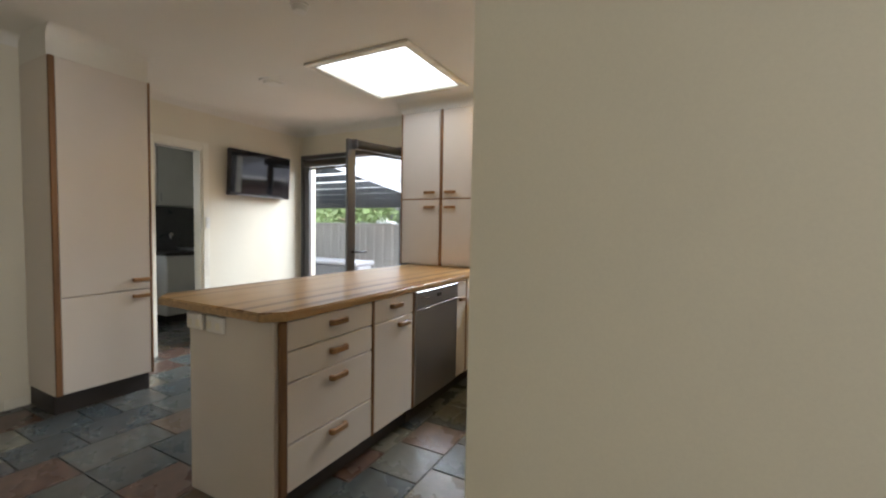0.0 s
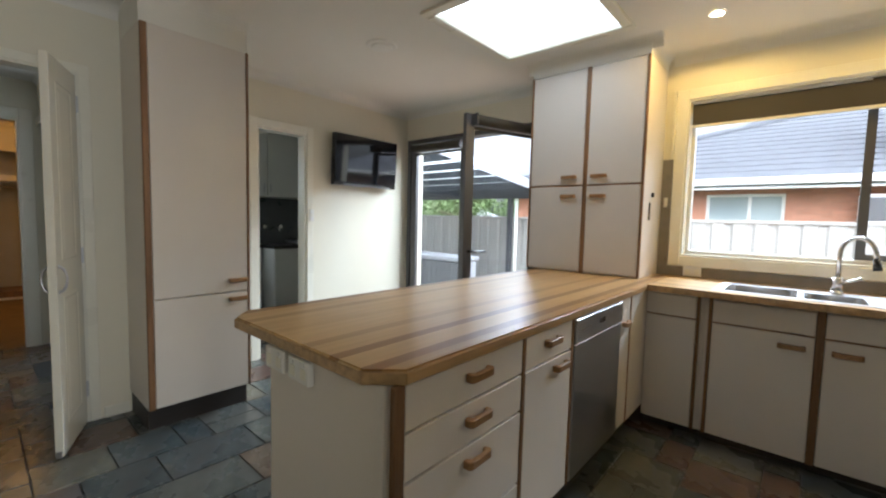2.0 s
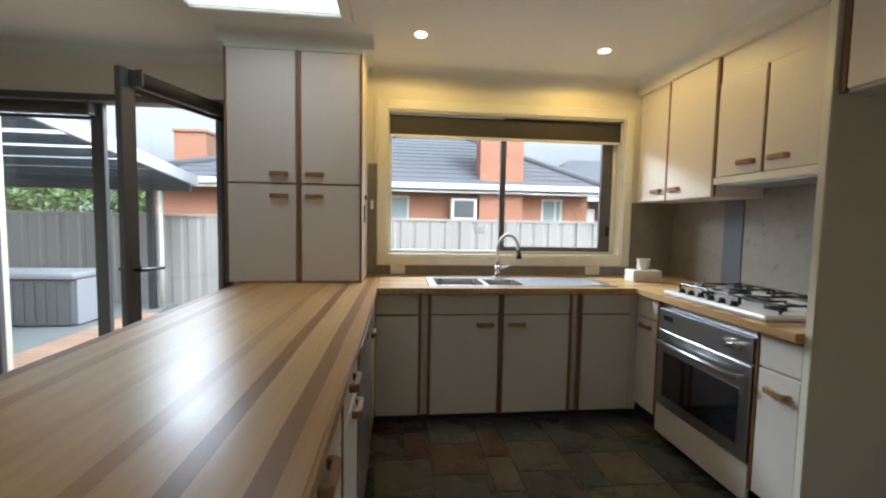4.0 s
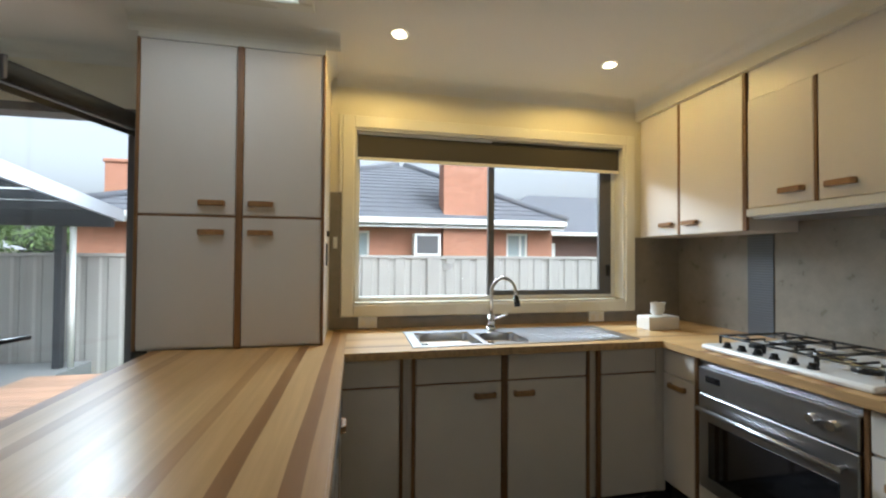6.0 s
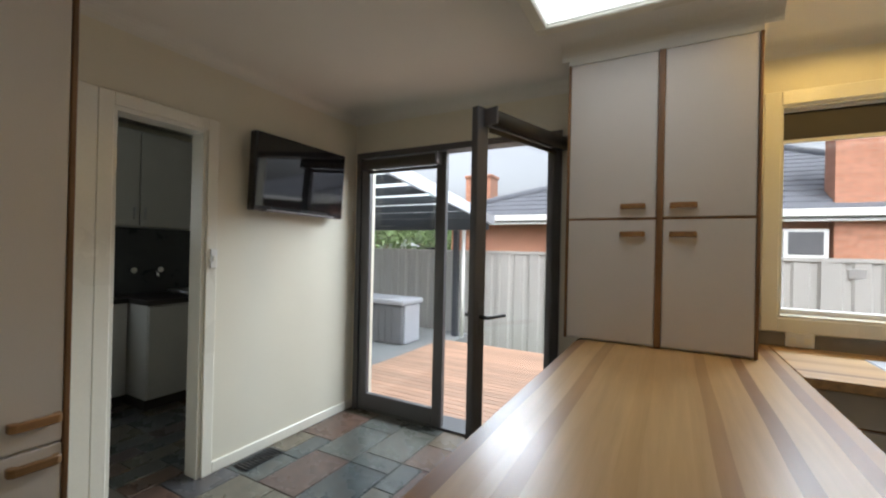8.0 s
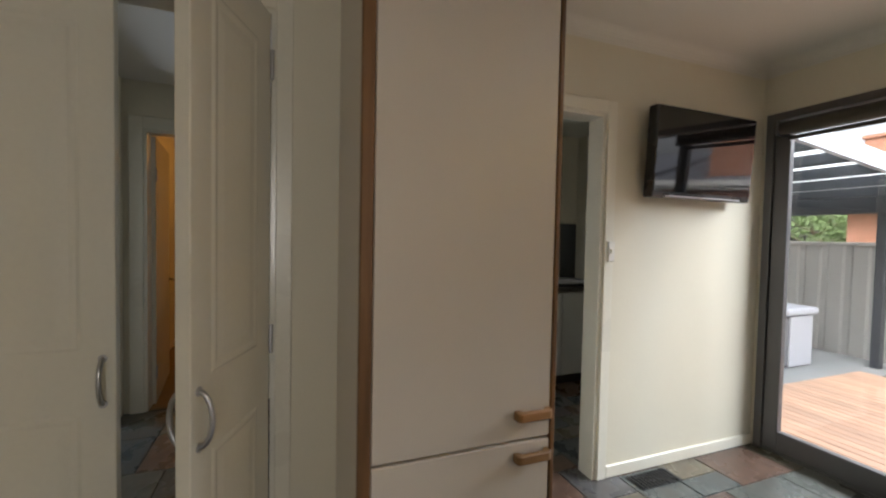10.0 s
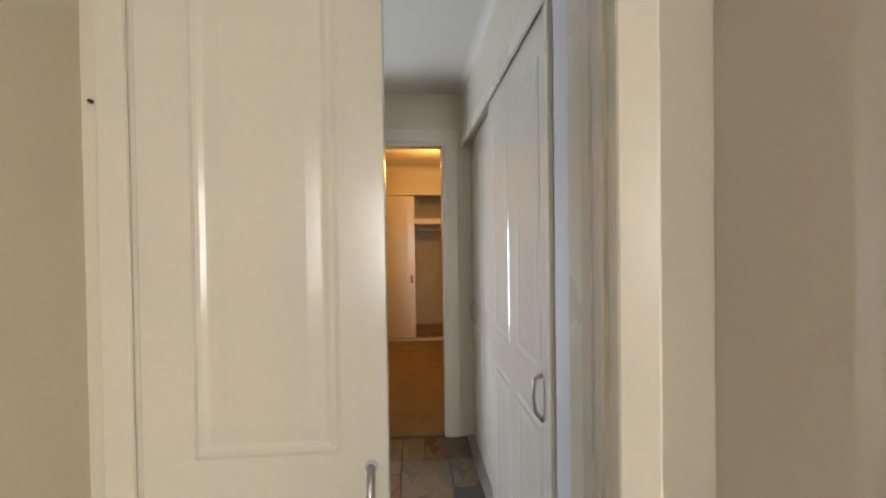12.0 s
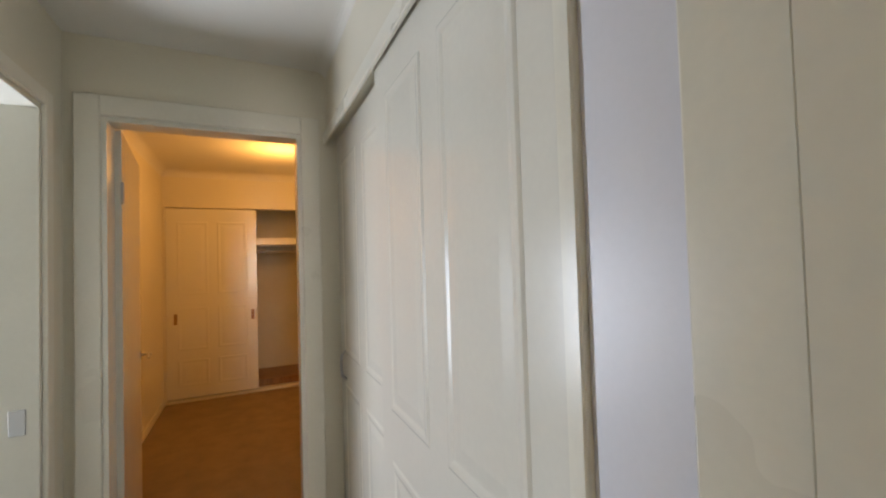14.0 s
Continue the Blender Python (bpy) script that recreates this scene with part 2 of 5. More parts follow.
FASCIA = mat("pale_fascia_steel", (0.36, 0.38, 0.42), 0.45, var=0.05, bump=0.02)
CLOSETWALL = mat("closet_lining", (0.62, 0.58, 0.46), 0.7, var=0.05, bump=0.03)
TISSUE = mat("tissue_paper", (0.82, 0.82, 0.80), 0.9, var=0.03, bump=0.1)
GLOW = emitter("skylight_diffuser", (0.93, 0.97, 1.0), 0.75)
DOWNGLOW = emitter("downlight_glow", (1.0, 0.86, 0.58), 14.0)

# ---- builders ----


def box(bm, x0, x1, y0, y1, z0, z1, bevel=0.0, seg=1):
    vs = bmesh.ops.create_cube(bm, size=1.0)["verts"]
    sx, sy, sz = x1 - x0, y1 - y0, z1 - z0
    for v in vs:
        v.co = Vector(((x0 + x1) / 2 + v.co.x * sx, (y0 + y1) / 2 + v.co.y * sy, (z0 + z1) / 2 + v.co.z * sz))
    if bevel:
        edges = list({e for v in vs for e in v.link_edges})
        bmesh.ops.bevel(bm, geom=edges, offset=min(bevel, 0.45 * min(abs(sx), abs(sy), abs(sz))), segments=seg, affect="EDGES", profile=0.5)
    return bm


def cyl(bm, a, b, r, r2=None, n=16, caps=True):
    a, b = Vector(a), Vector(b)
    d = b - a
    m = Matrix.Translation((a + b) / 2) @ d.to_track_quat("Z", "Y").to_matrix().to_4x4()
    bmesh.ops.create_cone(bm, cap_ends=caps, segments=n, radius1=r, radius2=r if r2 is None else r2, depth=d.length, matrix=m)
    return bm


def tube(bm, pts, r, n=10):
    """A round bar swept along pts."""
    pts = [Vector(p) for p in pts]
    rings = []
    side = None
    for i, p in enumerate(pts):
        d = (pts[min(i + 1, len(pts) - 1)] - pts[max(i - 1, 0)]).normalized()
        if side is None:
            side = d.orthogonal().normalized()
        side = (side - d * side.dot(d)).normalized()
        up = d.cross(side)
        rings.append([bm.verts.new(p + r * (math.cos(k * math.tau / n) * side + math.sin(k * math.tau / n) * up)) for k in range(n)])
    for a, b in zip(rings, rings[1:]):
        for k in range(n):
            bm.faces.new((a[k], a[(k + 1) % n], b[(k + 1) % n], b[k]))
    bm.faces.new(rings[0][::-1])
    bm.faces.new(rings[-1])
    return bm


def prism(bm, outline, axis, a, b):
    """Pushes a closed outline of 2D points along an axis from a to b."""
    def at(p, h):
        return {"x": (h, p[0], p[1]), "y": (p[0], h, p[1]), "z": (p[0], p[1], h)}[axis]
    lo, hi = [bm.verts.new(at(p, a)) for p in outline], [bm.verts.new(at(p, b)) for p in outline]
    for i in range(len(outline)):
        j = (i + 1) % len(outline)
        bm.faces.new((lo[i], lo[j], hi[j], hi[i]))
    bm.faces.new(lo[::-1])
    bm.faces.new(hi)
    bmesh.ops.recalc_face_normals(bm, faces=bm.faces)
    return bm


def mesh_of(name, bm, material, smooth=False):
    me = bpy.data.meshes.new(name)
    bm.to_mesh(me)
    bm.free()
    me.materials.append(material)
    if smooth:
        for f in me.polygons:
            f.use_smooth = True
    return me


LOCAL = set()


def thing(name, m, label, category, group="", kind="", local=False):
    """An Empty at a thing's base. Parts are built in world places, or in its own space when local."""
    ob = new(name)
    ob.empty_display_size = 0.05
    ob.matrix_world = m
    if local:
        LOCAL.add(ob.name)
    return tagged(ob, label, category, group, kind)


def part(name, bm, material, parent=None, label="", smooth=False):
    ob = new(name, mesh_of(name, bm, material, smooth))
    if parent is not None:
        ob.parent = parent
        if parent.type == "EMPTY" and parent.name not in LOCAL:
            ob.matrix_parent_inverse = parent.matrix_basis.inverted()
    if label:
        tagged(ob, label)
    return ob


def solid(name, bm, material, label, category, group="", kind="", smooth=False):
    return tagged(part(name, bm, material, None, "", smooth), label, category, group, kind)


def B(*a, **k):
    return box(bmesh.new(), *a, **k)


def structure(name, bm, material, label, category):
    return solid(name, bm, material, label, category, kind="structure")

# ---- structure ----
CZ = 2.48
WX, WB, NY, EX = -4.03, -4.405, 4.29, 0.82   # west walls, north wall, east wall


def wall(name, axis, a, b, s0, s1, holes, material, label, z0=0.0, z1=CZ + 0.05):
    """A wall of thickness a..b across axis, from s0 to s1, with holes (s, s, z, z)."""
    bm = bmesh.new()

    def slab(u0, u1, w0, w1):
        if u1 - u0 > 1e-4 and w1 - w0 > 1e-4:
            box(bm, a, b, u0, u1, w0, w1) if axis == "x" else box(bm, u0, u1, a, b, w0, w1)
    at = s0
    for h0, h1, q0, q1 in sorted(holes):
        slab(at, h0, z0, z1)
        slab(h0, h1, z0, q0)
        slab(h0, h1, q1, z1)
        at = h1
    slab(at, s1, z0, z1)
    return structure(name, bm, material, label, "wall")


FD = (-4.378, -2.655, 0.0, 2.165)      # french door opening
WN = (-1.53, 0.37, 1.05, 2.155)     # kitchen window opening
wall("wall_north", "y", NY, NY + 0.24, WB - 0.1, EX + 0.12, [FD, WN], WALL, "cream painted wall with window and glazed doors", z0=-0.1)
wall("wall_east", "x", EX, EX + 0.12, 1.40, NY, [], WALL, "cream painted wall behind the cooktop")
wall("wall_west_tv", "x", WB - 0.11, WB, 2.05, NY, [(2.525, 2.99, 0.0, 2.03)], WALL, "cream painted wall with the laundry doorway")
wall("wall_west_hall", "x", WX - 0.11, WX, 0.30, 2.05, [(0.495, 1.335, 0.0, 2.05)], WALL, "cream painted wall with the double doors")
wall("wall_west_return", "y", 2.05, 2.105, WB - 0.11, WX - 0.11, [], WALL, "short return of the cream wall")
wall("wall_south", "y", 0.30, 0.42, WX, -1.05, [], WALL, "cream painted wall beside the double doors")
wall("wall_recess", "y", 1.29, 1.40, -0.615, 2.6, [], WALL, "cream painted wall end beside the fridge recess")
wall("wall_dining_west", "x", -1.17, -1.05, -3.1, 0.30, [], WALL, "plain cream wall of the room behind")
wall("wall_dining_south", "y", -3.2, -3.08, -1.17, 2.6, [], WALL, "plain cream wall of the room behind")
wall("wall_dining_east", "x", 2.5, 2.62, -3.08, 1.29, [], WALL, "plain cream wall of the room behind")
structure("ceiling", box(box(box(box(bmesh.new(), WB - 0.1, EX + 0.12, 3.56, NY + 0.2, CZ, CZ + 0.06), WB - 0.1, EX + 0.12, 0.30, 2.745, CZ, CZ + 0.06),
                              WB - 0.1, -2.575, 2.745, 3.56, CZ, CZ + 0.06), -1.775, EX + 0.12, 2.745, 3.56, CZ, CZ + 0.06), CEIL, "off-white plaster kitchen ceiling", "ceiling")
structure("ceiling_dining", B(-1.17, 2.6, -3.2, 0.30, CZ, CZ + 0.06), CEIL, "off-white plaster ceiling of the room behind", "ceiling")
structure("ceiling_dining_east", B(EX + 0.12, 2.6, 0.30, 1.4, CZ, CZ + 0.06), CEIL, "off-white plaster ceiling of the room behind", "ceiling")

# hall and bedroom
HN, HS, HE = 1.345, 0.27, -6.19
wall("wall_hall_south", "y", HS - 0.11, HS, -6.3, WX, [(-5.995, -5.20, 0.0, 2.04)], WALL, "cream hall wall with a side doorway")
wall("wall_hall_end", "x", HE - 0.11, HE, -1.2, 1.95, [(0.398, 1.213, 0.0, 2.076)], WALL, "cream wall at the end of the hall with bedroom doorway")
wall("wall_hall_north", "y", HN, HN + 0.1, -4.372, WX - 0.11, [], LILAC, "short white wall between door jamb and hall cupboard")
wall("wall_cupboard_back", "y", 1.95, 2.05, -6.19, WX - 0.11, [], CLOSETWALL, "plain back wall of the hall cupboard")
structure("wall_cupboard_head", box(bmesh.new(), HE, -4.372, HN - 0.004, HN + 0.1, 2.075, 2.46), WALL, "cream wall above the sliding cupboard doors", "wall")
structure("ceiling_hall", B(-6.3, WX, 0.16, 1.95, 2.42, 2.47), CEIL, "off-white plaster hall ceiling", "ceiling")
wall("wall_bedroom_south", "y", 0.03, 0.14, -9.8, HE - 0.11, [], WALL, "cream bedroom wall")
wall("wall_bedroom_north", "y", 2.2, 2.31, -9.8, HE, [], WALL, "cream bedroom wall")
wall("wall_bedroom_return", "x", HE - 0.11, HE, 1.95, 2.2, [], WALL, "cream bedroom wall")
wall("wall_bedroom_west", "x", -9.19, -9.09, 0.14, 2.2, [(0.165, 2.1, 0.03, 2.055)], WALL, "cream bedroom wall around the built-in robe")
wall("wall_robe_back", "x", -9.86, -9.76, 0.14, 2.2, [], CLOSETWALL, "plain lining at the back of the robe")
structure("ceiling_bedroom", B(-9.86, HE, 0.03, 2.31, 2.45, 2.5), CEIL, "off-white plaster bedroom ceiling", "ceiling")
structure("floor_carpet", B(-9.76, -6.22, 0.14, 2.2, -0.05, 0.006), CARPET, "brown bedroom carpet", "carpet")
# side room seen through the hall's side doorway
wall("wall_side_room_west", "x", -6.3, -6.19, -2.2, 0.16, [], WALL, "plain cream wall of the side room")
wall("wall_side_room_east", "x", -4.3, -4.19, -2.2, 0.16, [], WALL, "plain cream wall of the side room")
wall("wall_side_room_south", "y", -2.3, -2.2, -6.3, -4.19, [], TRIM, "pale wall of the side room")
structure("floor_side_room", B(-6.3, -4.19, -2.3, 0.16, -0.05, 0.004), PAVING, "pale tiled floor of the side room", "floor")
structure("ceiling_side_room", B(-6.3, -4.19, -2.3, 0.16, 2.42, 2.47), CEIL, "plain ceiling of the side room", "ceiling")
# laundry
wall("wall_laundry_west", "x", -6.36, -6.25, 2.05, NY, [], WALL, "plain laundry wall")
wall("wall_laundry_south", "y", 2.05, 2.105, -6.36, WB - 0.11, [], WALL, "plain laundry wall")
wall("wall_laundry_north", "y", NY, NY + 0.2, -6.36, WB - 0.1, [], WALL, "plain laundry wall")
structure("ceiling_laundry", B(-6.36, WB - 0.1, 2.05, NY, 2.42, 2.47), CEIL, "plain laundry ceiling", "ceiling")


def cornice(name, axis, s0, s1, x, inward, z=CZ, size=0.075):
    """A coved plaster cornice along a wall face; inward is +1 or -1 across the axis."""
    o = [(0, -size)] + [(inward * size * (1 - math.cos(a)), -size * (1 - math.sin(a)))
                        for a in [i * math.pi / 12 for i in range(1, 6)]] + [(inward * size, 0), (0, 0)]
    bm = prism(bmesh.new(), [(x + p, z + q) for p, q in o], axis, s0, s1)
    return structure(name, bm, CEIL, "coved off-white plaster cornice", "cornice")


cornice("cornice_north", "x", WB, -2.56, NY, -1)
cornice("cornice_north_kitchen", "x", -1.64, 0.46, NY, -1)
cornice("cornice_tv", "y", 2.105, NY, WB, 1)
cornice("cornice_hall_wall", "y", 0.42, 1.53, WX, 1)
cornice("cornice_south", "x", WX, -1.05, 0.42, 1)
cornice("cornice_bedroom", "y", 0.14, 2.2, -9.09, 1, 2.45)
cornice("cornice_hall_north", "x", HE, WX - 0.11, HN, -1, 2.42, 0.05)
cornice("cornice_bedroom_side", "x", -9.09, HE - 0.11, 0.14, 1, 2.45)


def architrave(name, axis, face, out, s0, s1, top, bottom=0.0, w=0.065, t=0.018, sill=False):
    """Flat casing round an opening on the wall face; out is +1 or -1."""
    bm = bmesh.new()
    a, b = sorted((face, face + out * t))
    rects = [(s0 - w, s0, bottom - (w if sill else 0), top + w), (s1, s1 + w, bottom - (w if sill else 0), top + w), (s0, s1, top, top + w)]
    if sill:
        rects.append((s0, s1, bottom - w, bottom))
    for u0, u1, z0, z1 in rects:
        box(bm, a, b, u0, u1, z0, z1, 0.004) if axis == "x" else box(bm, u0, u1, a, b, z0, z1, 0.004)
    return structure(name, bm, TRIM, "cream painted timber casing", "trim")


def lining(name, axis, a, b, s0, s1, top, t=0.02, bottom=None):
    """Jamb lining inside an opening through a wall a..b."""
    bm = bmesh.new()
    z0 = 0 if bottom is None else bottom
    rects = [(s0, s0 + t, z0, top), (s1 - t, s1, z0, top), (s0 + t, s1 - t, top - t, top)]
    if bottom is not None:
        rects.append((s0 + t, s1 - t, bottom, bottom + t))
    for u0, u1, w0, w1 in rects:
        box(bm, a, b, u0, u1, w0, w1) if axis == "x" else box(bm, u0, u1, a, b, w0, w1)
    return structure(name, bm, GLOSSPAINT, "glossy cream painted jamb lining", "trim")


architrave("trim_laundry_door", "x", WB, 1, 2.525, 2.99, 2.03)
structure("trim_laundry_jamb_board", B(WB, WB + 0.017, 2.37, 2.459, 0.0, 2.095, bevel=0.003), TRIM, "cream painted timber board beside the laundry doorway", "trim")
lining("trim_laundry_jamb", "x", WB - 0.112, WB + 0.002, 2.525, 2.99, 2.03)
architrave("trim_bedroom_door", "x", HE, 1, 0.398, 1.213, 2.076, w=0.09)
lining("trim_bedroom_jamb", "x", HE - 0.112, HE + 0.002, 0.398, 1.213, 2.076)
architrave("trim_side_door", "y", HS, 1, -5.995, -5.20, 2.04, w=0.06)
lining("trim_side_jamb", "y", HS - 0.112, HS + 0.002, -5.995, -5.20, 2.04)
structure("trim_hall_casing", B(-4.235, -4.143, HN - 0.016, HN - 0.001, 0.0, 2.11, bevel=0.004), TRIM, "cream painted timber casing beside the double doors", "trim")
lining("trim_double_door_jamb", "x", WX - 0.112, WX + 0.001, 0.495, 1.335, 2.05, t=0.014)
structure("trim_strike_plate", B(-5.975, -5.969, HS - 0.08, HS - 0.035, 0.835, 0.925, bevel=0.001), STEEL, "steel strike plate on the door jamb", "strike plate")


def skirting(name, axis, face, out, s0, s1, h=0.07, t=0.014):
    a, b = sorted((face, face + out * t))
    bm = B(a, b, s0, s1, 0.0, h, bevel=0.004) if axis == "x" else B(s0, s1, a, b, 0.0, h, bevel=0.004)
    return structure(name, bm, TRIM, "cream painted skirting board", "baseboard")


skirting("baseboard_tv", "x", WB, 1, 3.057, NY)
skirting("baseboard_hall_wall", "x", WX, 1, 1.40, 1.53)
skirting("baseboard_south", "y", 0.42, 1, WX, -1.05)
skirting("baseboard_bedroom", "y", 0.14, 1, -9.09, HE - 0.11)
skirting("baseboard_recess", "y", 1.29, -1, -0.615, 2.5)

structure("floor", B(-6.36, 2.6, -3.2, NY + 0.02, -0.08, -0.006), GROUT, "dark slate tiled floor with grey grout", "floor")
architrave("trim_double_door", "x", WX, 1, 0.495, 1.335, 2.05, w=0.05, t=0.007)
architrave("trim_window", "y", NY, -1, WN[0], WN[1], WN[3], WN[2], w=0.072, t=0.018, sill=True)
structure("trim_window_cover_strip", B(WN[0] - 0.092, WN[0] - 0.074, NY - 0.024, NY - 0.0065, 1.746, WN[3] + 0.072, bevel=0.002), TRIM, "thin cream cover strip beside the window casing", "trim")
lining("trim_window_reveal", "y", NY - 0.001, NY + 0.16, WN[0], WN[1], WN[3], 0.012, WN[2])

# ---- kitchen ----


def pull(parent, at, axis, out, length=0.115):
    """A chunky rounded timber pull: two feet and a bar; at is its middle on the face, out the way it stands off ('x', -1)."""
    bm = bmesh.new()
    h, d, t = 0.026, 0.03, 0.02
    L = length / 2
    # outline in (along, off): a bar with a hollow behind it
    bar = [(-L, 0.0), (-L, d * 0.72), (-L * 0.82, d), (L * 0.82, d), (L, d * 0.72), (L, 0.0), (L * 0.72, 0.0), (L * 0.6, d * 0.42), (-L * 0.6, d * 0.42), (-L * 0.72, 0.0)]
    prism(bm, bar, "z", -h / 2, h / 2)
    bmesh.ops.bevel(bm, geom=bm.edges[:], offset=0.003, segments=1, affect="EDGES")
    ax, sign = out
    for v in bm.verts:
        a, o, z = v.co
        v.co = Vector((at[0] + sign * o, at[1] + a, at[2] + z)) if ax == "x" else Vector((at[0] + a, at[1] + sign * o, at[2] + z))
    return part("pull_handle", bm, WOODPULL, parent, "golden timber pull handle")


def front(parent, name, axis, face, out, s0, s1, z0, z1, t=0.018):
    """A cabinet door or drawer front lying on a face plane."""
    a, b = sorted((face, face + out * t))
    bm = B(a, b, s0, s1, z0, z1, bevel=0.0025) if axis == "x" else B(s0, s1, a, b, z0, z1, bevel=0.0025)
    return part(name, bm, LAMWHITE, parent)


def strip(parent, axis, face, out, s0, s1, z0, z1, t=0.021):
    a, b = sorted((face, face + out * t))
    bm = B(a, b, s0, s1, z0, z1, bevel=0.003) if axis == "x" else B(s0, s1, a, b, z0, z1, bevel=0.003)
    return part("timber_edge_strip", bm, WOODTRIM, parent, "stained timber edge strip")


def cabinet(name, x0, x1, y0, y1, z0, z1, label, group="kitchen cabinets"):
    t = thing(name, pose((x0 + x1) / 2, (y0 + y1) / 2, z0), label, "cabinet", group)
    part("body", B(x0, x1, y0, y1, z0, z1), LAMWHITE, t)
    return t


def kick(parent, x0, x1, y0, y1, h=0.12):
    part("kickboard", B(x0, x1, y0, y1, 0.0, h), KICK, parent, "dark recessed kickboard")


KZ, TZ = 0.12, 0.862          # kick height, underside of worktop
PX = -1.575                   # face of the peninsula cabinets
# drawers at the end of the peninsula
c = cabinet("drawer_cabinet", -2.15, PX - 0.018, 1.56, 2.185, KZ, TZ, "cream four-drawer cabinet with timber edge strips under the peninsula worktop")
kick(c, -2.10, PX - 0.07, 1.62, 2.185)
strip(c, "x", PX - 0.018, 1, 1.56, 1.595, KZ, TZ)
strip(c, "x", PX - 0.018, 1, 2.165, 2.185, KZ, TZ)
for z0, z1, pz in ((0.125, 0.327, 0.287), (0.335, 0.594, 0.547), (0.602, 0.728, 0.675), (0.736, 0.858, 0.81)):
    f = front(c, "drawer_front", "x", PX - 0.018, 1, 1.597, 2.163, z0, z1)
    pull(f, (PX, 1.895, pz), "x", ("x", 1))
c = cabinet("base_cabinet", -2.15, PX - 0.018, 2.186, 2.592, KZ, TZ, "cream base cabinet with one drawer and a door")
kick(c, -2.10, PX - 0.07, 2.186, 2.592)
strip(c, "x", PX - 0.018, 1, 2.574, 2.592, KZ, TZ)
f = front(c, "drawer_front", "x", PX - 0.018, 1, 2.188, 2.572, 0.736, 0.858)
pull(f, (PX, 2.38, 0.81), "x", ("x", 1))
f = front(c, "door", "x", PX - 0.018, 1, 2.188, 2.572, 0.125, 0.728)
pull(f, (PX, 2.46, 0.69), "x", ("x", 1))
# dishwasher
d = thing("dishwasher", pose(-1.85, 2.9, 0), "stainless steel dishwasher with control panel built into the peninsula", "dishwasher")
part("body", B(-2.14, PX - 0.02, 2.597, 3.197, 0.10, TZ - 0.004), STEEL, d)
part("door", B(PX - 0.02, PX + 0.006, 2.600, 3.194, 0.125, 0.742, bevel=0.004), STEEL, d, "brushed steel door")
cp = part("control_panel", B(PX - 0.02, PX + 0.012, 2.600, 3.194, 0.746, 0.855, bevel=0.005), STEEL, d, "steel control panel")
part("display", B(PX + 0.008, PX + 0.0135, 2.86, 2.93, 0.795, 0.82), BLACKGLASS, cp, "small dark display")
for i in range(4):
    part("button", cyl(bmesh.new(), (PX + 0.011, 2.66 + i * 0.028, 0.805), (PX + 0.015, 2.66 + i * 0.028, 0.805), 0.006, n=10), CHROME, cp)
kick(d, -2.1, PX - 0.06, 2.597, 3.197, 0.10)
c = cabinet("corner_filler_cabinet", -2.15, PX - 0.018, 3.200, 3.70, KZ, TZ, "narrow cream corner cabinet beside the dishwasher")
kick(c, -2.10, PX - 0.07, 3.200, 3.70)
f = front(c, "door", "x", PX - 0.018, 1, 3.203, 3.36, 0.125, 0.858)
pull(f, (PX, 3.27, 0.72), "x", ("x", 1), 0.09)
strip(c, "x", PX - 0.018, 1, 3.362, 3.38, KZ, TZ)
part("corner_panel", B(PX - 0.018, PX, 3.382, 3.70, KZ, TZ), LAMWHITE, c)
# back panel and end panel of the peninsula
pp = thing("peninsula_cladding", pose(-2.1, 2.5, 0), "cream laminate panels cladding the end and back of the peninsula", "cladding")
part("end_panel", B(-2.165, PX - 0.019, 1.542, 1.559, 0.0, TZ, bevel=0.002), LAMWHITE, pp)
part("back_panel", B(-2.168, -2.151, 1.56, NY, 0.0, TZ), LAMWHITE, pp)

# worktops
bm = bmesh.new()
SX = -1.565                   # edge of the peninsula worktop
o = [(-2.462, 1.59), (-2.375, 1.515), (-1.645, 1.515), (SX, 1.59), (SX, 3.64), (SX, NY - 0.004), (-2.455, NY - 0.004)]
prism(bm, o, "z", 0.864, 0.902)
bmesh.ops.bevel(bm, geom=[e for e in bm.edges if abs(e.verts[0].co.z - e.verts[1].co.z) < 1e-5 and e.verts[0].co.z > 0.9], offset=0.006, segments=2, affect="EDGES")
wt = thing("peninsula_worktop", pose(-2.0, 2.9, 0.864), "long glossy laminate worktop printed with pale and dark timber strips", "worktop")
part("top", bm, BENCH, wt)
bm = bmesh.new()
for (xa, ya), (xb, yb) in zip(o[-1:] + o[:4], o[:5]):
    d = Vector((xb - xa, yb - ya)).normalized()
    nx, ny = d.y * 0.0022, -d.x * 0.0022
    lo = [bm.verts.new(q) for q in ((xa, ya, 0.8635), (xb, yb, 0.8635), (xb + nx, yb + ny, 0.866), (xa + nx, ya + ny, 0.866))]
    hi = [bm.verts.new(q) for q in ((xa, ya, 0.8955), (xb, yb, 0.8955), (xb + nx, yb + ny, 0.893), (xa + nx, ya + ny, 0.893))]
    for q in ((lo[0], lo[1], lo[2], lo[3]), (lo[3], lo[2], hi[2], hi[3]), (hi[3], hi[2], hi[1], hi[0])):
        bm.faces.new(q)
part("edge_band", bm, BENCHEDGE, wt, "golden timber-look edge band")
bm = bmesh.new()
SK0, SK1, SKY0, SKY1 = -1.20, 0.0, 3.725, 4.105     # cut-out of the sink
FY, FX = 3.635, 0.13          # front edges of the sink and cooktop runs
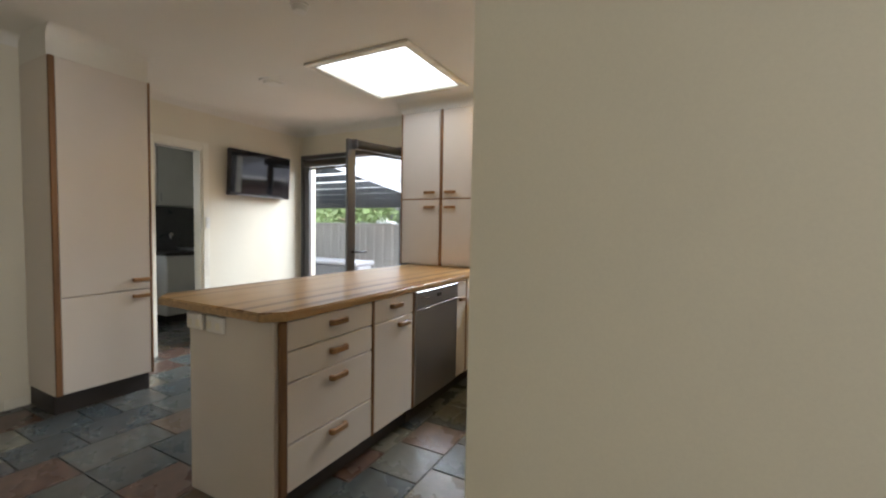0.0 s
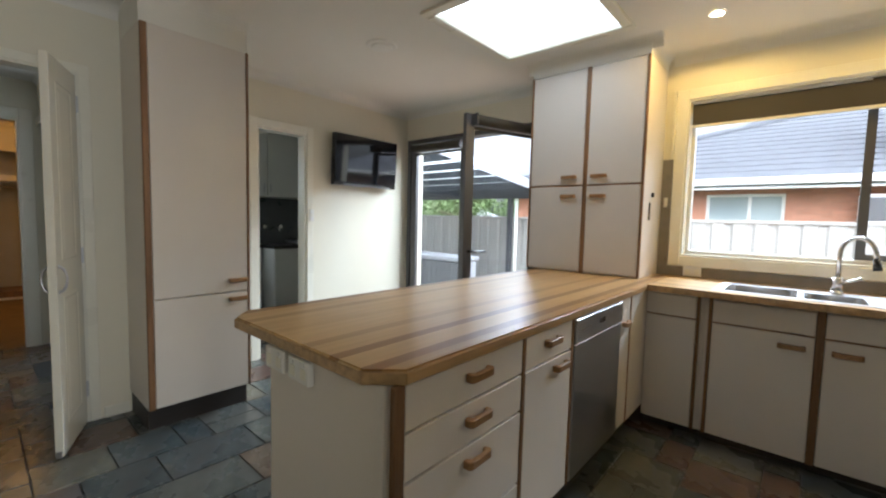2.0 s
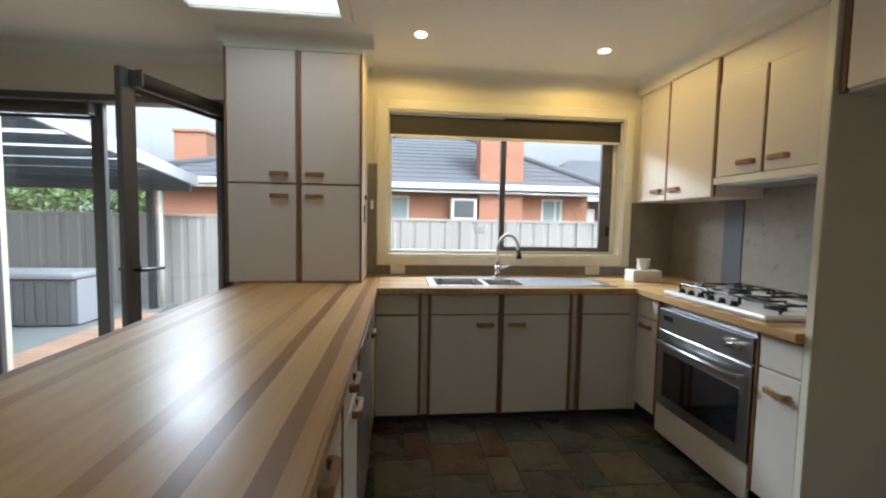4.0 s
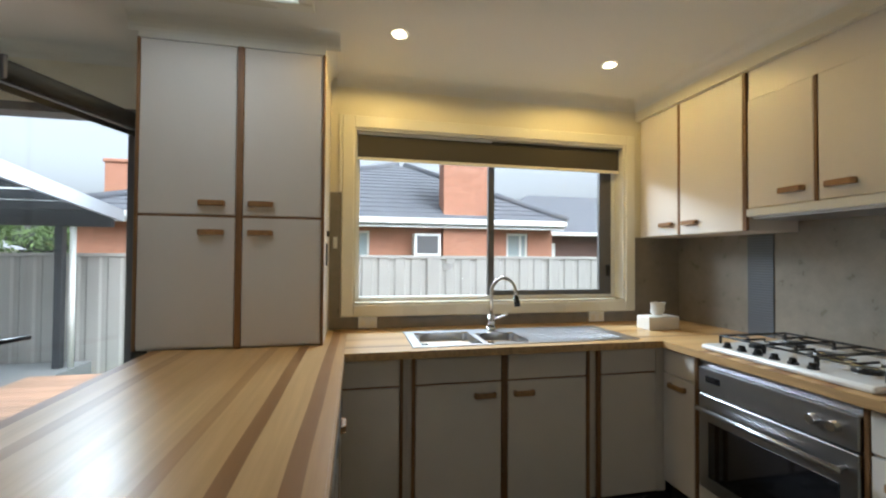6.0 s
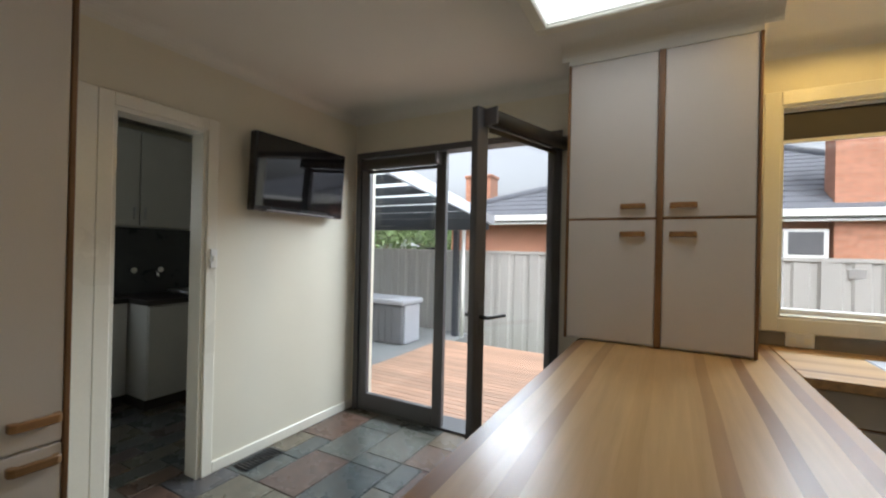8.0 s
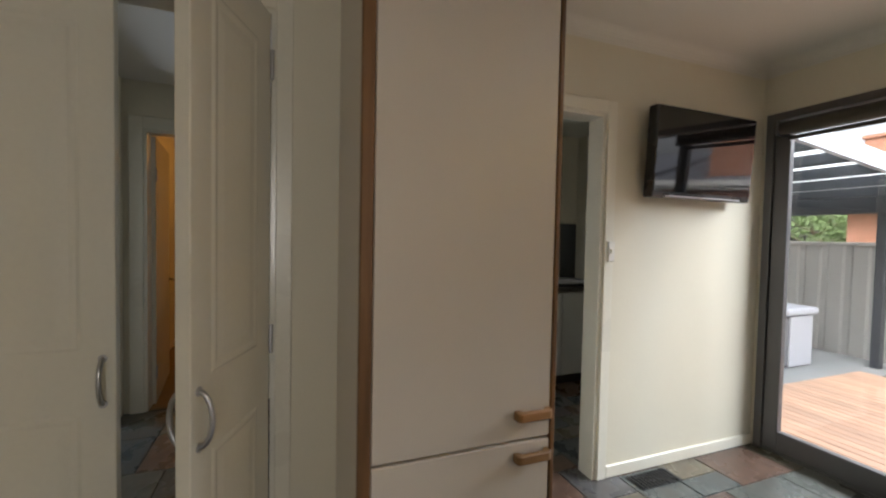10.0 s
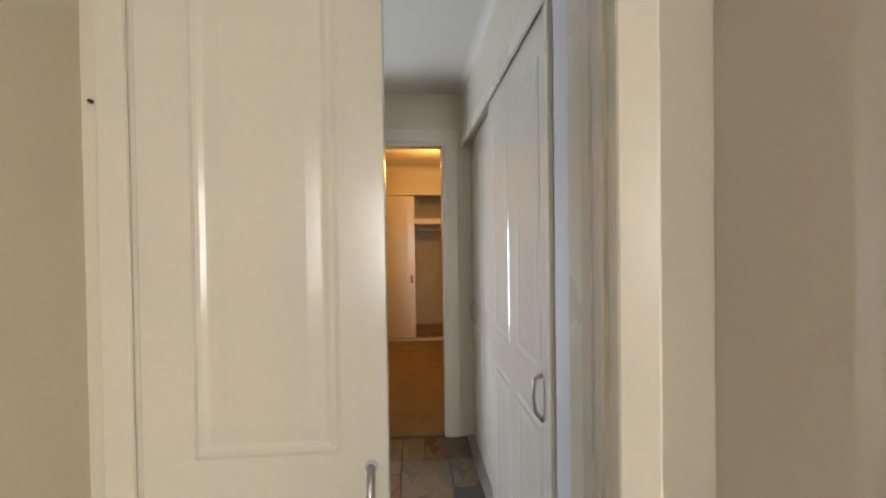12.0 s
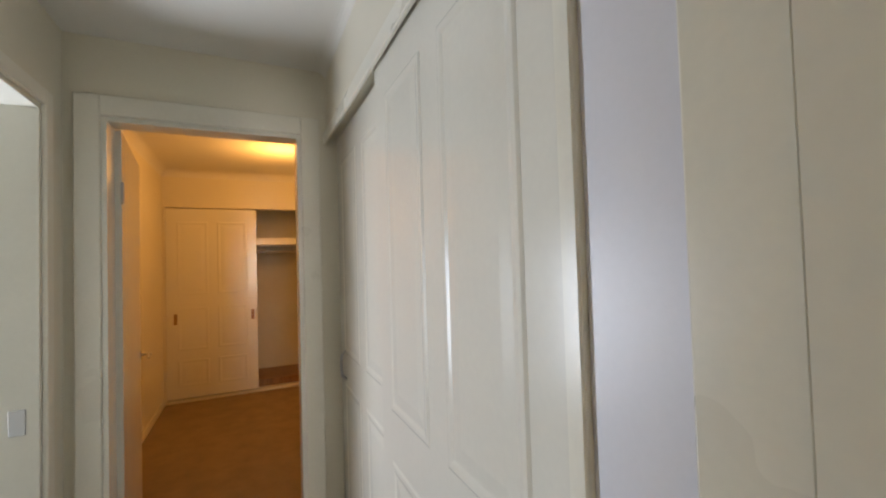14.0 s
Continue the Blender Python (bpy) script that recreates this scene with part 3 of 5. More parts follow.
ring = [[(SX + 0.001, FY), (FX, FY), (FX, 2.535), (EX - 0.003, 2.535), (EX - 0.003, NY - 0.003), (SX + 0.001, NY - 0.003)], [(SK0, SKY0), (SK1, SKY0), (SK1, SKY1), (SK0, SKY1)]]
for z in (0.902, 0.864):
    loops = [[bm.verts.new((x, y, z)) for x, y in o] for o in ring]
    edges = [bm.edges.new((o[i], o[(i + 1) % len(o)])) for o in loops for i in range(len(o))]
    bmesh.ops.triangle_fill(bm, use_beauty=True, edges=edges)
    if z > 0.9:
        upper = loops
for top, low in zip(upper, loops):
    for i in range(len(top)):
        j = (i + 1) % len(top)
        bm.faces.new((top[i], top[j], low[j], low[i]))
bmesh.ops.recalc_face_normals(bm, faces=bm.faces)
kw = thing("kitchen_worktop", pose(-0.4, 3.9, 0.864), "L-shaped timber-look laminate worktop along window and cooker", "worktop")
part("top", bm, BENCHX, kw)
part("edge_band", B(SX + 0.001, FX - 0.002, FY - 0.0025, FY - 0.0002, 0.866, 0.8995), BENCHEDGE, kw, "golden timber-look edge band")
part("edge_band", B(FX - 0.0025, FX - 0.0002, 2.536, FY - 0.0025, 0.866, 0.8995), BENCHEDGE, kw, "golden timber-look edge band")

# sink run
SKZ = 0.06
GY = 3.685                    # face plane of the sink cabinets
def base_run(name, x0, x1, label, doors, pulls):
    c = cabinet(name, x0, x1, GY + 0.018, NY - 0.01, SKZ, TZ, label)
    part("kickboard", B(x0, x1, GY + 0.07, GY + 0.09, 0.0, SKZ), KICK, c, "dark recessed kickboard")
    for (a, b), px in zip(doors, pulls):
        front(c, "drawer_front", "y", GY + 0.018, -1, a, b, 0.725, 0.850)
        f = front(c, "door", "y", GY + 0.018, -1, a, b, SKZ + 0.004, 0.715)
        part("shadow_rail", B(a, b, GY + 0.008, GY + 0.018, 0.716, 0.724), WOODTRIM, c, "thin timber rail")
        if px is not None:
            pull(f, (px, GY, 0.655), "y", ("y", -1))
    return c
c = base_run("sink_cabinet", PX, -1.262, "cream corner base cabinet beside the sink", [(PX + 0.002, -1.303)], [None])
strip(c, "y", GY + 0.018, -1, -1.301, -1.285, SKZ, TZ)
c = base_run("sink_cabinet", -1.26, -0.24, "cream double-door cabinet under the sink", [(-1.222, -0.782), (-0.744, -0.302)], [-0.87, -0.66])
strip(c, "y", GY + 0.018, -1, -1.242, -1.225, SKZ, TZ)
strip(c, "y", GY + 0.018, -1, -0.780, -0.746, SKZ, TZ)
strip(c, "y", GY + 0.018, -1, -0.299, -0.28, SKZ, TZ)
c = base_run("sink_cabinet", -0.238, 0.17, "cream corner base cabinet beside the oven", [(-0.21, 0.128)], [None])
strip(c, "y", GY + 0.018, -1, -0.236, -0.214, SKZ, TZ)
part("corner_post", B(0.13, 0.1875, GY + 0.002, GY + 0.0178, SKZ, TZ), LAMWHITE, c)

# oven run
OX = 0.17
c = cabinet("oven_side_cabinet", OX + 0.018, EX - 0.01, 3.46, 3.70, KZ, TZ, "narrow cream base cabinet between corner and oven")
part("kickboard", B(OX + 0.07, OX + 0.09, 3.46, 3.70, 0.0, KZ), KICK, c, "dark recessed kickboard")
front(c, "drawer_front", "x", OX + 0.018, -1, 3.465, 3.68, 0.725, 0.850)
f = front(c, "door", "x", OX + 0.018, -1, 3.465, 3.68, 0.125, 0.715)
pull(f, (OX, 3.57, 0.665), "x", ("x", -1))
strip(c, "x", OX + 0.018, -1, 3.442, 3.46, KZ, TZ)
ov = thing("oven", pose(0.45, 3.07, 0.12), "stainless steel built-in oven with dark glass door", "oven")
part("body", B(OX + 0.02, 0.74, 2.754, 3.44, 0.24, TZ - 0.003), STEEL, ov)
cp = part("control_panel", B(OX - 0.014, OX + 0.02, 2.756, 3.424, 0.698, 0.820, bevel=0.004), STEEL, ov, "steel control panel")
part("clock", B(OX - 0.0165, OX - 0.013, 3.30, 3.38, 0.755, 0.785), BLACKGLASS, cp, "dark clock display")
for ky in (2.826, 2.896):
    part("knob", cyl(bmesh.new(), (OX - 0.014, ky, 0.762), (OX - 0.04, ky, 0.762), 0.021, 0.017), CHROME, cp, "round metal knob")
dr = part("door", B(OX - 0.014, OX + 0.018, 2.756, 3.424, 0.235, 0.690, bevel=0.004), STEEL, ov, "steel oven door")
part("glass", B(OX - 0.0165, OX - 0.013, 2.815, 3.365, 0.30, 0.565), BLACKGLASS, dr, "dark oven glass")
part("handle", tube(tube(tube(bmesh.new(), [(OX - 0.055, 2.785, 0.628), (OX - 0.058, 3.08, 0.628), (OX - 0.055, 3.39, 0.628)], 0.011), [(OX - 0.012, 2.80, 0.628), (OX - 0.055, 2.80, 0.628)], 0.008),
                    [(OX - 0.012, 3.375, 0.628), (OX - 0.055, 3.375, 0.628)], 0.008), STEEL, dr, "steel bar handle", True)
part("lower_panel", B(OX, OX + 0.018, 2.756, 3.438, 0.045, 0.228, bevel=0.002), LAMWHITE, ov, "cream panel under the oven")
kick(ov, OX + 0.07, OX + 0.09, 2.756, 3.44, 0.045)
c = cabinet("end_drawer_cabinet", OX + 0.018, EX - 0.01, 2.535, 2.752, KZ, TZ, "narrow cream cabinet with drawer and door beside the oven")
part("kickboard", B(OX + 0.07, OX + 0.09, 2.535, 2.752, 0.0, KZ), KICK, c, "dark recessed kickboard")
strip(c, "x", OX + 0.018, -1, 2.734, 2.752, KZ, TZ)
f = front(c, "drawer_front", "x", OX + 0.018, -1, 2.538, 2.732, 0.71, 0.850)
f = front(c, "door", "x", OX + 0.018, -1, 2.538, 2.732, 0.125, 0.70)
pull(f, (OX, 2.63, 0.62), "x", ("x", -1))

# fridge recess
fr = thing("fridge_enclosure", pose(0.5, 2.52, 0), "tall cream side panel enclosing the empty fridge recess", "enclosure")
part("side_panel", B(0.172, EX - 0.002, 2.505, 2.533, 0.0, 2.33, bevel=0.002), LAMWHITE, fr)
part("edge_trim", B(0.166, 0.1715, 2.504, 2.534, 0.0, 2.33, bevel=0.001), TRIM, fr, "pale edge trim")
c = cabinet("fridge_overhead_cabinet", 0.21, EX - 0.002, 1.402, 2.503, 1.82, 2.33, "cream cabinet above the empty fridge recess")
front(c, "door", "x", 0.21, -1, 1.95, 2.475, 1.83, 2.32)
front(c, "door", "x", 0.21, -1, 1.41, 1.93, 1.83, 2.32)
strip(c, "x", 0.21, -1, 2.477, 2.501, 1.82, 2.33)

# overhead cabinets
UX = 0.48
c = cabinet("overhead_cabinet", UX + 0.018, EX - 0.002, 3.445, NY - 0.003, 1.50, 2.335, "tall cream two-door overhead cabinet with timber strips")
f = front(c, "door", "x", UX + 0.018, -1, 3.92, NY - 0.03, 1.502, 2.333)
pull(f, (UX, 4.01, 1.572), "x", ("x", -1))
f = front(c, "door", "x", UX + 0.018, -1, 3.472, 3.90, 1.502, 2.333)
pull(f, (UX, 3.815, 1.572), "x", ("x", -1))
strip(c, "x", UX + 0.018, -1, 3.901, 3.919, 1.50, 2.335)
strip(c, "x", UX + 0.018, -1, 3.447, 3.470, 1.50, 2.335)
c = cabinet("hood_cabinet", UX + 0.018, EX - 0.002, 2.76, 3.443, 1.615, 2.18, "cream two-door cabinet over the range hood")
f = front(c, "door", "x", UX + 0.018, -1, 3.125, 3.44, 1.617, 2.178)
pull(f, (UX, 3.215, 1.68), "x", ("x", -1))
f = front(c, "door", "x", UX + 0.018, -1, 2.785, 3.105, 1.617, 2.178)
pull(f, (UX, 3.015, 1.68), "x", ("x", -1))
strip(c, "x", UX + 0.018, -1, 3.107, 3.123, 1.615, 2.18)
strip(c, "x", UX + 0.018, -1, 2.762, 2.783, 1.615, 2.335)
part("upper_panel", B(UX + 0.01, EX - 0.002, 2.784, 3.443, 2.182, 2.335), LAMWHITE, c, "cream panel above the doors")
h = thing("range_hood", pose(0.64, 3.1, 1.56), "slim white slide-out range hood under the cabinet", "range hood")
part("body", B(UX + 0.03, EX - 0.003, 2.785, 3.44, 1.56, 1.613), STEEL, h)
part("visor", B(UX - 0.012, UX + 0.03, 2.785, 3.44, 1.572, 1.612, bevel=0.003), WHITEPLASTIC, h, "white front visor")
structure("bulkhead_east", B(0.455, EX - 0.001, 2.53, NY, 2.337, CZ), WALL, "cream bulkhead over the overhead cabinets", "bulkhead")
structure("bulkhead_fridge", B(0.17, EX - 0.001, 1.40, 2.528, 2.337, CZ), WALL, "cream bulkhead over the fridge recess", "bulkhead")
cornice("cornice_east", "y", 2.53, NY, 0.455, -1)
cornice("cornice_fridge", "y", 1.40, 2.53, 0.17, -1)

# tower on the peninsula
TX0, TX1, TY = -2.525, -1.675, 3.835
c = thing("tower_cabinet", pose(-2.1, 4.06, 0.9), "tall cream four-door cabinet with timber strips standing on the worktop", "cabinet", "kitchen cabinets")
part("body", B(TX0, TX1, TY + 0.018, NY - 0.003, 0.905, 2.375), LAMWHITE, c)
for a, b, ps in ((TX0 + 0.016, -2.092, -2.195), (-2.058, TX1 - 0.016, -1.975)):
    f = front(c, "door", "y", TY + 0.018, -1, a, b, 0.915, 1.535)
    pull(f, (ps, TY, 1.463), "y", ("y", -1))
    f = front(c, "door", "y", TY + 0.018, -1, a, b, 1.548, 2.37)
    pull(f, (ps, TY, 1.603), "y", ("y", -1))
strip(c, "y", TY + 0.018, -1, -2.090, -2.060, 0.905, 2.375)
strip(c, "y", TY + 0.018, -1, TX0, TX0 + 0.014, 0.905, 2.375)
strip(c, "y", TY + 0.018, -1, TX1 - 0.014, TX1, 0.905, 2.375)
part("middle_rail", B(TX0 + 0.016, TX1 - 0.016, TY + 0.004, TY + 0.018, 1.536, 1.547), WOODTRIM, c, "thin timber rail")
structure("bulkhead_tower", B(TX0, TX1, TY + 0.01, NY, 2.378, CZ), CEIL, "off-white bulkhead over the tower cabinet", "bulkhead")
cornice("cornice_tower", "x", TX0 - 0.04, TX1 + 0.07, TY + 0.01, -1)
cornice("cornice_tower_side", "y", TY, NY, TX1, 1)

# pantry
QX = -3.595
c = thing("pantry_cabinet", pose(-3.81, 1.818, 0), "tall cream two-door pantry cabinet with dark timber edges", "cabinet", "kitchen cabinets")
part("body", B(WX + 0.002, QX - 0.02, 1.532, 2.105, 0.135, 2.293), LAMWHITE, c)
f = front(c, "upper_door", "x", QX - 0.018, 1, 1.566, 2.088, 0.776, 2.29)
pull(f, (QX, 2.025, 0.85), "x", ("x", 1))
f = front(c, "lower_door", "x", QX - 0.018, 1, 1.566, 2.088, 0.14, 0.768)
pull(f, (QX, 2.025, 0.73), "x", ("x", 1))
strip(c, "x", QX - 0.018, 1, 1.532, 1.564, 0.135, 2.293)
strip(c, "x", QX - 0.018, 1, 2.09, 2.105, 0.135, 2.293)
kick(c, WX + 0.002, QX - 0.06, 1.54, 2.10, 0.133)
structure("bulkhead_pantry", B(WX - 0.1, QX - 0.02, 1.532, 2.105, 2.296, CZ), CEIL, "off-white bulkhead over the pantry", "bulkhead")
cornice("cornice_pantry", "y", 1.532, 2.105, QX - 0.02, 1)

# ---- french doors ----
DF = NY + 0.05                # outer frame stands in the opening
structure("door_frame_french", box(box(box(box(bmesh.new(), FD[0], FD[0] + 0.045, NY - 0.015, NY + 0.12, 0.0, FD[3]), FD[1] - 0.045, FD[1], NY - 0.015, NY + 0.12, 0.0, FD[3]),
                                     FD[0] + 0.045, FD[1] - 0.045, NY - 0.015, NY + 0.12, FD[3] - 0.045, FD[3]), FD[0] + 0.045, FD[1] - 0.045, NY + 0.0, NY + 0.12, -0.005, 0.018),
          DARKALU, "dark grey aluminium door frame", "door frame")

structure("door_sill", B(FD[0], FD[1], NY + 0.121, NY + 0.2415, 0.0005, 0.012, bevel=0.002), DARKALU, "dark grey aluminium sill at the glazed doors", "sill")


def glazed_leaf(name, m, label, w=0.812, h=2.09):
    """A grey aluminium glazed leaf; hinge at x=0, free edge at x=-w, room face to -y."""
    t = thing(name, m, label, "glass door", "french doors", local=True)
    s, th = 0.085, 0.045
    part("hinge_stile", B(-s, 0, -th, 0, 0, h, bevel=0.004), DARKALU, t)
    part("lock_stile", B(-w, -w + s, -th, 0, 0, h, bevel=0.004), DARKALU, t)
    part("top_rail", B(-w + s, -s, -th, 0, h - s, h, bevel=0.003), DARKALU, t)
    part("bottom_rail", B(-w + s, -s, -th, 0, 0, 0.125, bevel=0.003), DARKALU, t)
    g = part("pane", B(-w + s - 0.005, -s + 0.005, -th / 2 - 0.004, -th / 2 + 0.004, 0.12, h - s + 0.005), GLASS, t, "clear glass pane")
    g.visible_shadow = False
    bl = part("roller_blind", cyl(bmesh.new(), (-w + 0.06, -th - 0.045, h - 0.055), (-0.05, -th - 0.045, h - 0.055), 0.038, n=20), BLIND, t, "rolled-up dark roller blind", True)
    part("blind_bracket", B(-w + 0.045, -w + 0.06, -th - 0.085, -th, h - 0.10, h - 0.01, bevel=0.003), DARKALU, bl)
    part("blind_bracket", B(-0.05, -0.035, -th - 0.085, -th, h - 0.10, h - 0.01, bevel=0.003), DARKALU, bl)
    part("bottom_bar", B(-w + 0.08, -0.07, -th - 0.012, -th - 0.004, h - 0.125, h - 0.10), BLIND, bl)
    return t


leaf = glazed_leaf("french_door_leaf", pose(FD[0] + 0.046 + 0.812, NY + 0.045, 0.02), "closed glazed door leaf with dark grey aluminium frame")
leaf = glazed_leaf("french_door_leaf", pose(FD[1] - 0.046, NY - 0.018, 0.02, 0, 0, 72.7), "glazed door leaf standing open into the room")
hd = part("lever_handle", tube(tube(bmesh.new(), [(-0.769, -0.045, 1.0), (-0.769, -0.095, 1.0), (-0.762, -0.10, 1.0), (-0.63, -0.10, 1.0)], 0.010), [(-0.769, 0.0, 1.0), (-0.769, 0.05, 1.0), (-0.762, 0.055, 1.0), (-0.64, 0.055, 1.0)], 0.010), BLACKPLASTIC, leaf, "black lever handle", True)
part("lock_plate", B(-0.787, -0.752, -0.05, -0.044, 0.90, 1.08, bevel=0.002), DARKALU, hd)
for hz in (0.22, 1.05, 1.86):
    part("hinge", cyl(bmesh.new(), (0.008, -0.03, hz - 0.05), (0.008, -0.03, hz + 0.05), 0.010, n=10), DARKALU, leaf)

# ---- kitchen window ----
wy = NY + 0.10
win = thing("window_1", pose(-0.58, wy, WN[2]), "wide aluminium sliding window over the sink", "window", kind="structure")
x0, x1, z0, z1 = WN[0] + 0.012, WN[1] - 0.012, WN[2] + 0.012, WN[3] - 0.012
part("window_frame", box(box(box(box(bmesh.new(), x0, x0 + 0.022, wy, wy + 0.06, z0, z1), x1 - 0.03, x1, wy, wy + 0.06, z0, z1), x0 + 0.022, x1 - 0.03, wy, wy + 0.06, z1 - 0.03, z1), x0 + 0.022, x1 - 0.03, wy, wy + 0.06, z0, z0 + 0.025), WHITEPAINT, win, "white window frame")
mx = -0.60
sa = part("sliding_sash", box(box(box(box(bmesh.new(), mx - 0.022, mx + 0.022, wy + 0.004, wy + 0.03, z0 + 0.026, z1 - 0.031), x1 - 0.125, x1 - 0.031, wy + 0.004, wy + 0.03, z0 + 0.026, z1 - 0.031),
                            mx + 0.022, x1 - 0.125, wy + 0.004, wy + 0.03, z0 + 0.026, z0 + 0.06), mx + 0.022, x1 - 0.125, wy + 0.004, wy + 0.03, z1 - 0.07, z1 - 0.031), DARKALU, win, "grey aluminium sliding sash")
part("latch", B(x1 - 0.07, x1 - 0.045, wy - 0.016, wy + 0.003, 1.22, 1.30, bevel=0.003), BLACKPLASTIC, sa, "black latch")
for a, b, yy in ((x0 + 0.02, mx, wy + 0.042), (mx + 0.02, x1 - 0.12, wy + 0.016)):
    g = part("pane", B(a, b, yy, yy + 0.006, z0 + 0.02, z1 - 0.03), GLASS, win, "clear glass pane")
    g.visible_shadow = False
bl = thing("roller_blind", pose(-0.58, NY + 0.06, 2.0), "dark brown roller blind drawn up at the window head", "blind")
part("fabric", B(WN[0] + 0.02, WN[1] - 0.02, NY + 0.046, NY + 0.050, 1.985, 2.138), BLIND, bl)
part("roll", cyl(bmesh.new(), (WN[0] + 0.02, NY + 0.072, 2.11), (WN[1] - 0.02, NY + 0.072, 2.11), 0.026, n=18), BLIND, bl, "", True)
part("bottom_bar", B(WN[0] + 0.016, WN[1] - 0.016, NY + 0.040, NY + 0.056, 1.965, 1.985, bevel=0.003), TRIM, bl, "pale bottom bar")
part("head_strip", B(WN[0] + 0.02, -0.62, NY + 0.03, NY + 0.045, 2.128, 2.141), WHITEPLASTIC, bl, "thin white head strip")

# ---- skylight and ceiling fittings ----
S0, S1, S2, S3 = -2.575, -1.775, 2.745, 3.56
sk = thing("skylight", pose(-2.175, 3.15, CZ), "square ceiling skylight with bright white diffuser", "skylight")
part("diffuser", B(S0 + 0.004, S1 - 0.004, S2 + 0.004, S3 - 0.004, CZ + 0.006, CZ + 0.018), GLOW, sk, "glowing white diffuser panel")
for i, r in enumerate(((S0 - 0.065, S1 + 0.065, S2 - 0.065, S2), (S0 - 0.065, S1 + 0.065, S3, S3 + 0.065), (S0 - 0.065, S0, S2, S3), (S1, S1 + 0.065, S2, S3))):
    part("frame_board", B(*r, CZ - 0.02, CZ - 0.0005, bevel=0.006), TRIM, sk, "cream timber surround")
solid_shaft = box(bmesh.new(), S0 - 0.1, S1 + 0.1, S2 - 0.1, S3 + 0.1, CZ + 0.08, CZ + 0.1)
part("cover", solid_shaft, TRIM, sk)
for dx, dy in ((-1.31, 3.74), (-0.083, 3.80)):
    d = thing("downlight", pose(dx, dy, CZ), "small round warm downlight in the ceiling", "downlight", "kitchen downlights")
    bm = bmesh.new()
    bmesh.ops.create_circle(bm, cap_ends=True, segments=24, radius=0.027, matrix=Matrix.Translation((dx, dy, CZ - 0.007)))
    part("lens", bm, DOWNGLOW, d, "glowing warm lens")
    bm = bmesh.new()
    cyl(bm, (dx, dy, CZ - 0.008), (dx, dy, CZ - 0.0005), 0.040, 0.044, n=24)
    bmesh.ops.delete(bm, geom=[f for f in bm.faces if len(f.verts) > 4], context="FACES_ONLY")
    part("trim_ring", bm, WHITEPLASTIC, d)
v = thing("ceiling_vent", pose(-3.17, 2.845, CZ), "round white ceiling exhaust vent cover", "vent")
part("rim", cyl(bmesh.new(), (-3.17, 2.845, CZ - 0.012), (-3.17, 2.845, CZ - 0.0005), 0.10, 0.112, n=28), WHITEPLASTIC, v)
part("centre_disc", cyl(bmesh.new(), (-3.17, 2.845, CZ - 0.024), (-3.17, 2.845, CZ - 0.0125), 0.066, 0.075, n=28), WHITEPLASTIC, v)
v = thing("smoke_alarm", pose(-2.03, 2.08, CZ), "white round smoke alarm on the ceiling", "smoke alarm")
part("base", cyl(bmesh.new(), (-2.03, 2.08, CZ - 0.014), (-2.03, 2.08, CZ - 0.0005), 0.052, n=24), WHITEPLASTIC, v)
part("cap", cyl(bmesh.new(), (-2.03, 2.08, CZ - 0.04), (-2.03, 2.08, CZ - 0.0145), 0.034, 0.046, n=24), WHITEPLASTIC, v)

# ---- splashbacks ----
structure("splashback_north", B(TX1 + 0.001, EX - 0.006, NY - 0.006, NY - 0.0005, 0.9025, WN[2] - 0.077), SPLASH, "dark brown laminate splashback under the window", "splashback")
structure("splashback_left", B(TX1 + 0.001, WN[0] - 0.077, NY - 0.006, NY - 0.0005, WN[2] - 0.0765, 1.745), SPLASH, "dark brown laminate splashback beside the window", "splashback")
structure("splashback_right", B(WN[1] + 0.077, EX - 0.006, NY - 0.006, NY - 0.0005, WN[2] - 0.0765, 1.4995), SPLASH, "dark brown laminate splashback beside the window", "splashback")
structure("splashback_east", B(EX - 0.006, EX - 0.0005, 2.535, NY, 0.9025, 1.60), SPLASH, "dark brown laminate splashback behind the cooktop", "splashback")
structure("splashback_strip", B(EX - 0.010, EX - 0.0065, 3.575, 3.735, 0.9025, 1.499), DARKTILE, "dark blue-grey ribbed joining strip on the splashback", "splashback")
ribbed = bpy.data.objects["splashback_strip"]
for i in range(39):
    part("rib", B(EX - 0.013, EX - 0.0102, 3.577, 3.733, 0.906 + i * 0.015, 0.914 + i * 0.015), SPLASHBLUE, ribbed)

# ---- sink and tap ----
sink = thing("sink", pose(-0.6, 3.92, 0.9), "stainless steel sink with two bowls and a drainer", "sink")


def bowl(x0, x1, y0, y1, depth, zt=0.9045):
    bm = bmesh.new()
    box(bm, x0, x1, y0, y1, zt - depth, zt - 0.001, 0.0)
    bmesh.ops.delete(bm, geom=[f for f in bm.faces if f.normal.z > 0.9], context="FACES_ONLY")
    bmesh.ops.bevel(bm, geom=[e for e in bm.edges if len(e.link_faces) == 2], offset=0.035, segments=4, affect="EDGES")
    bmesh.ops.reverse_faces(bm, faces=bm.faces)
    return bm


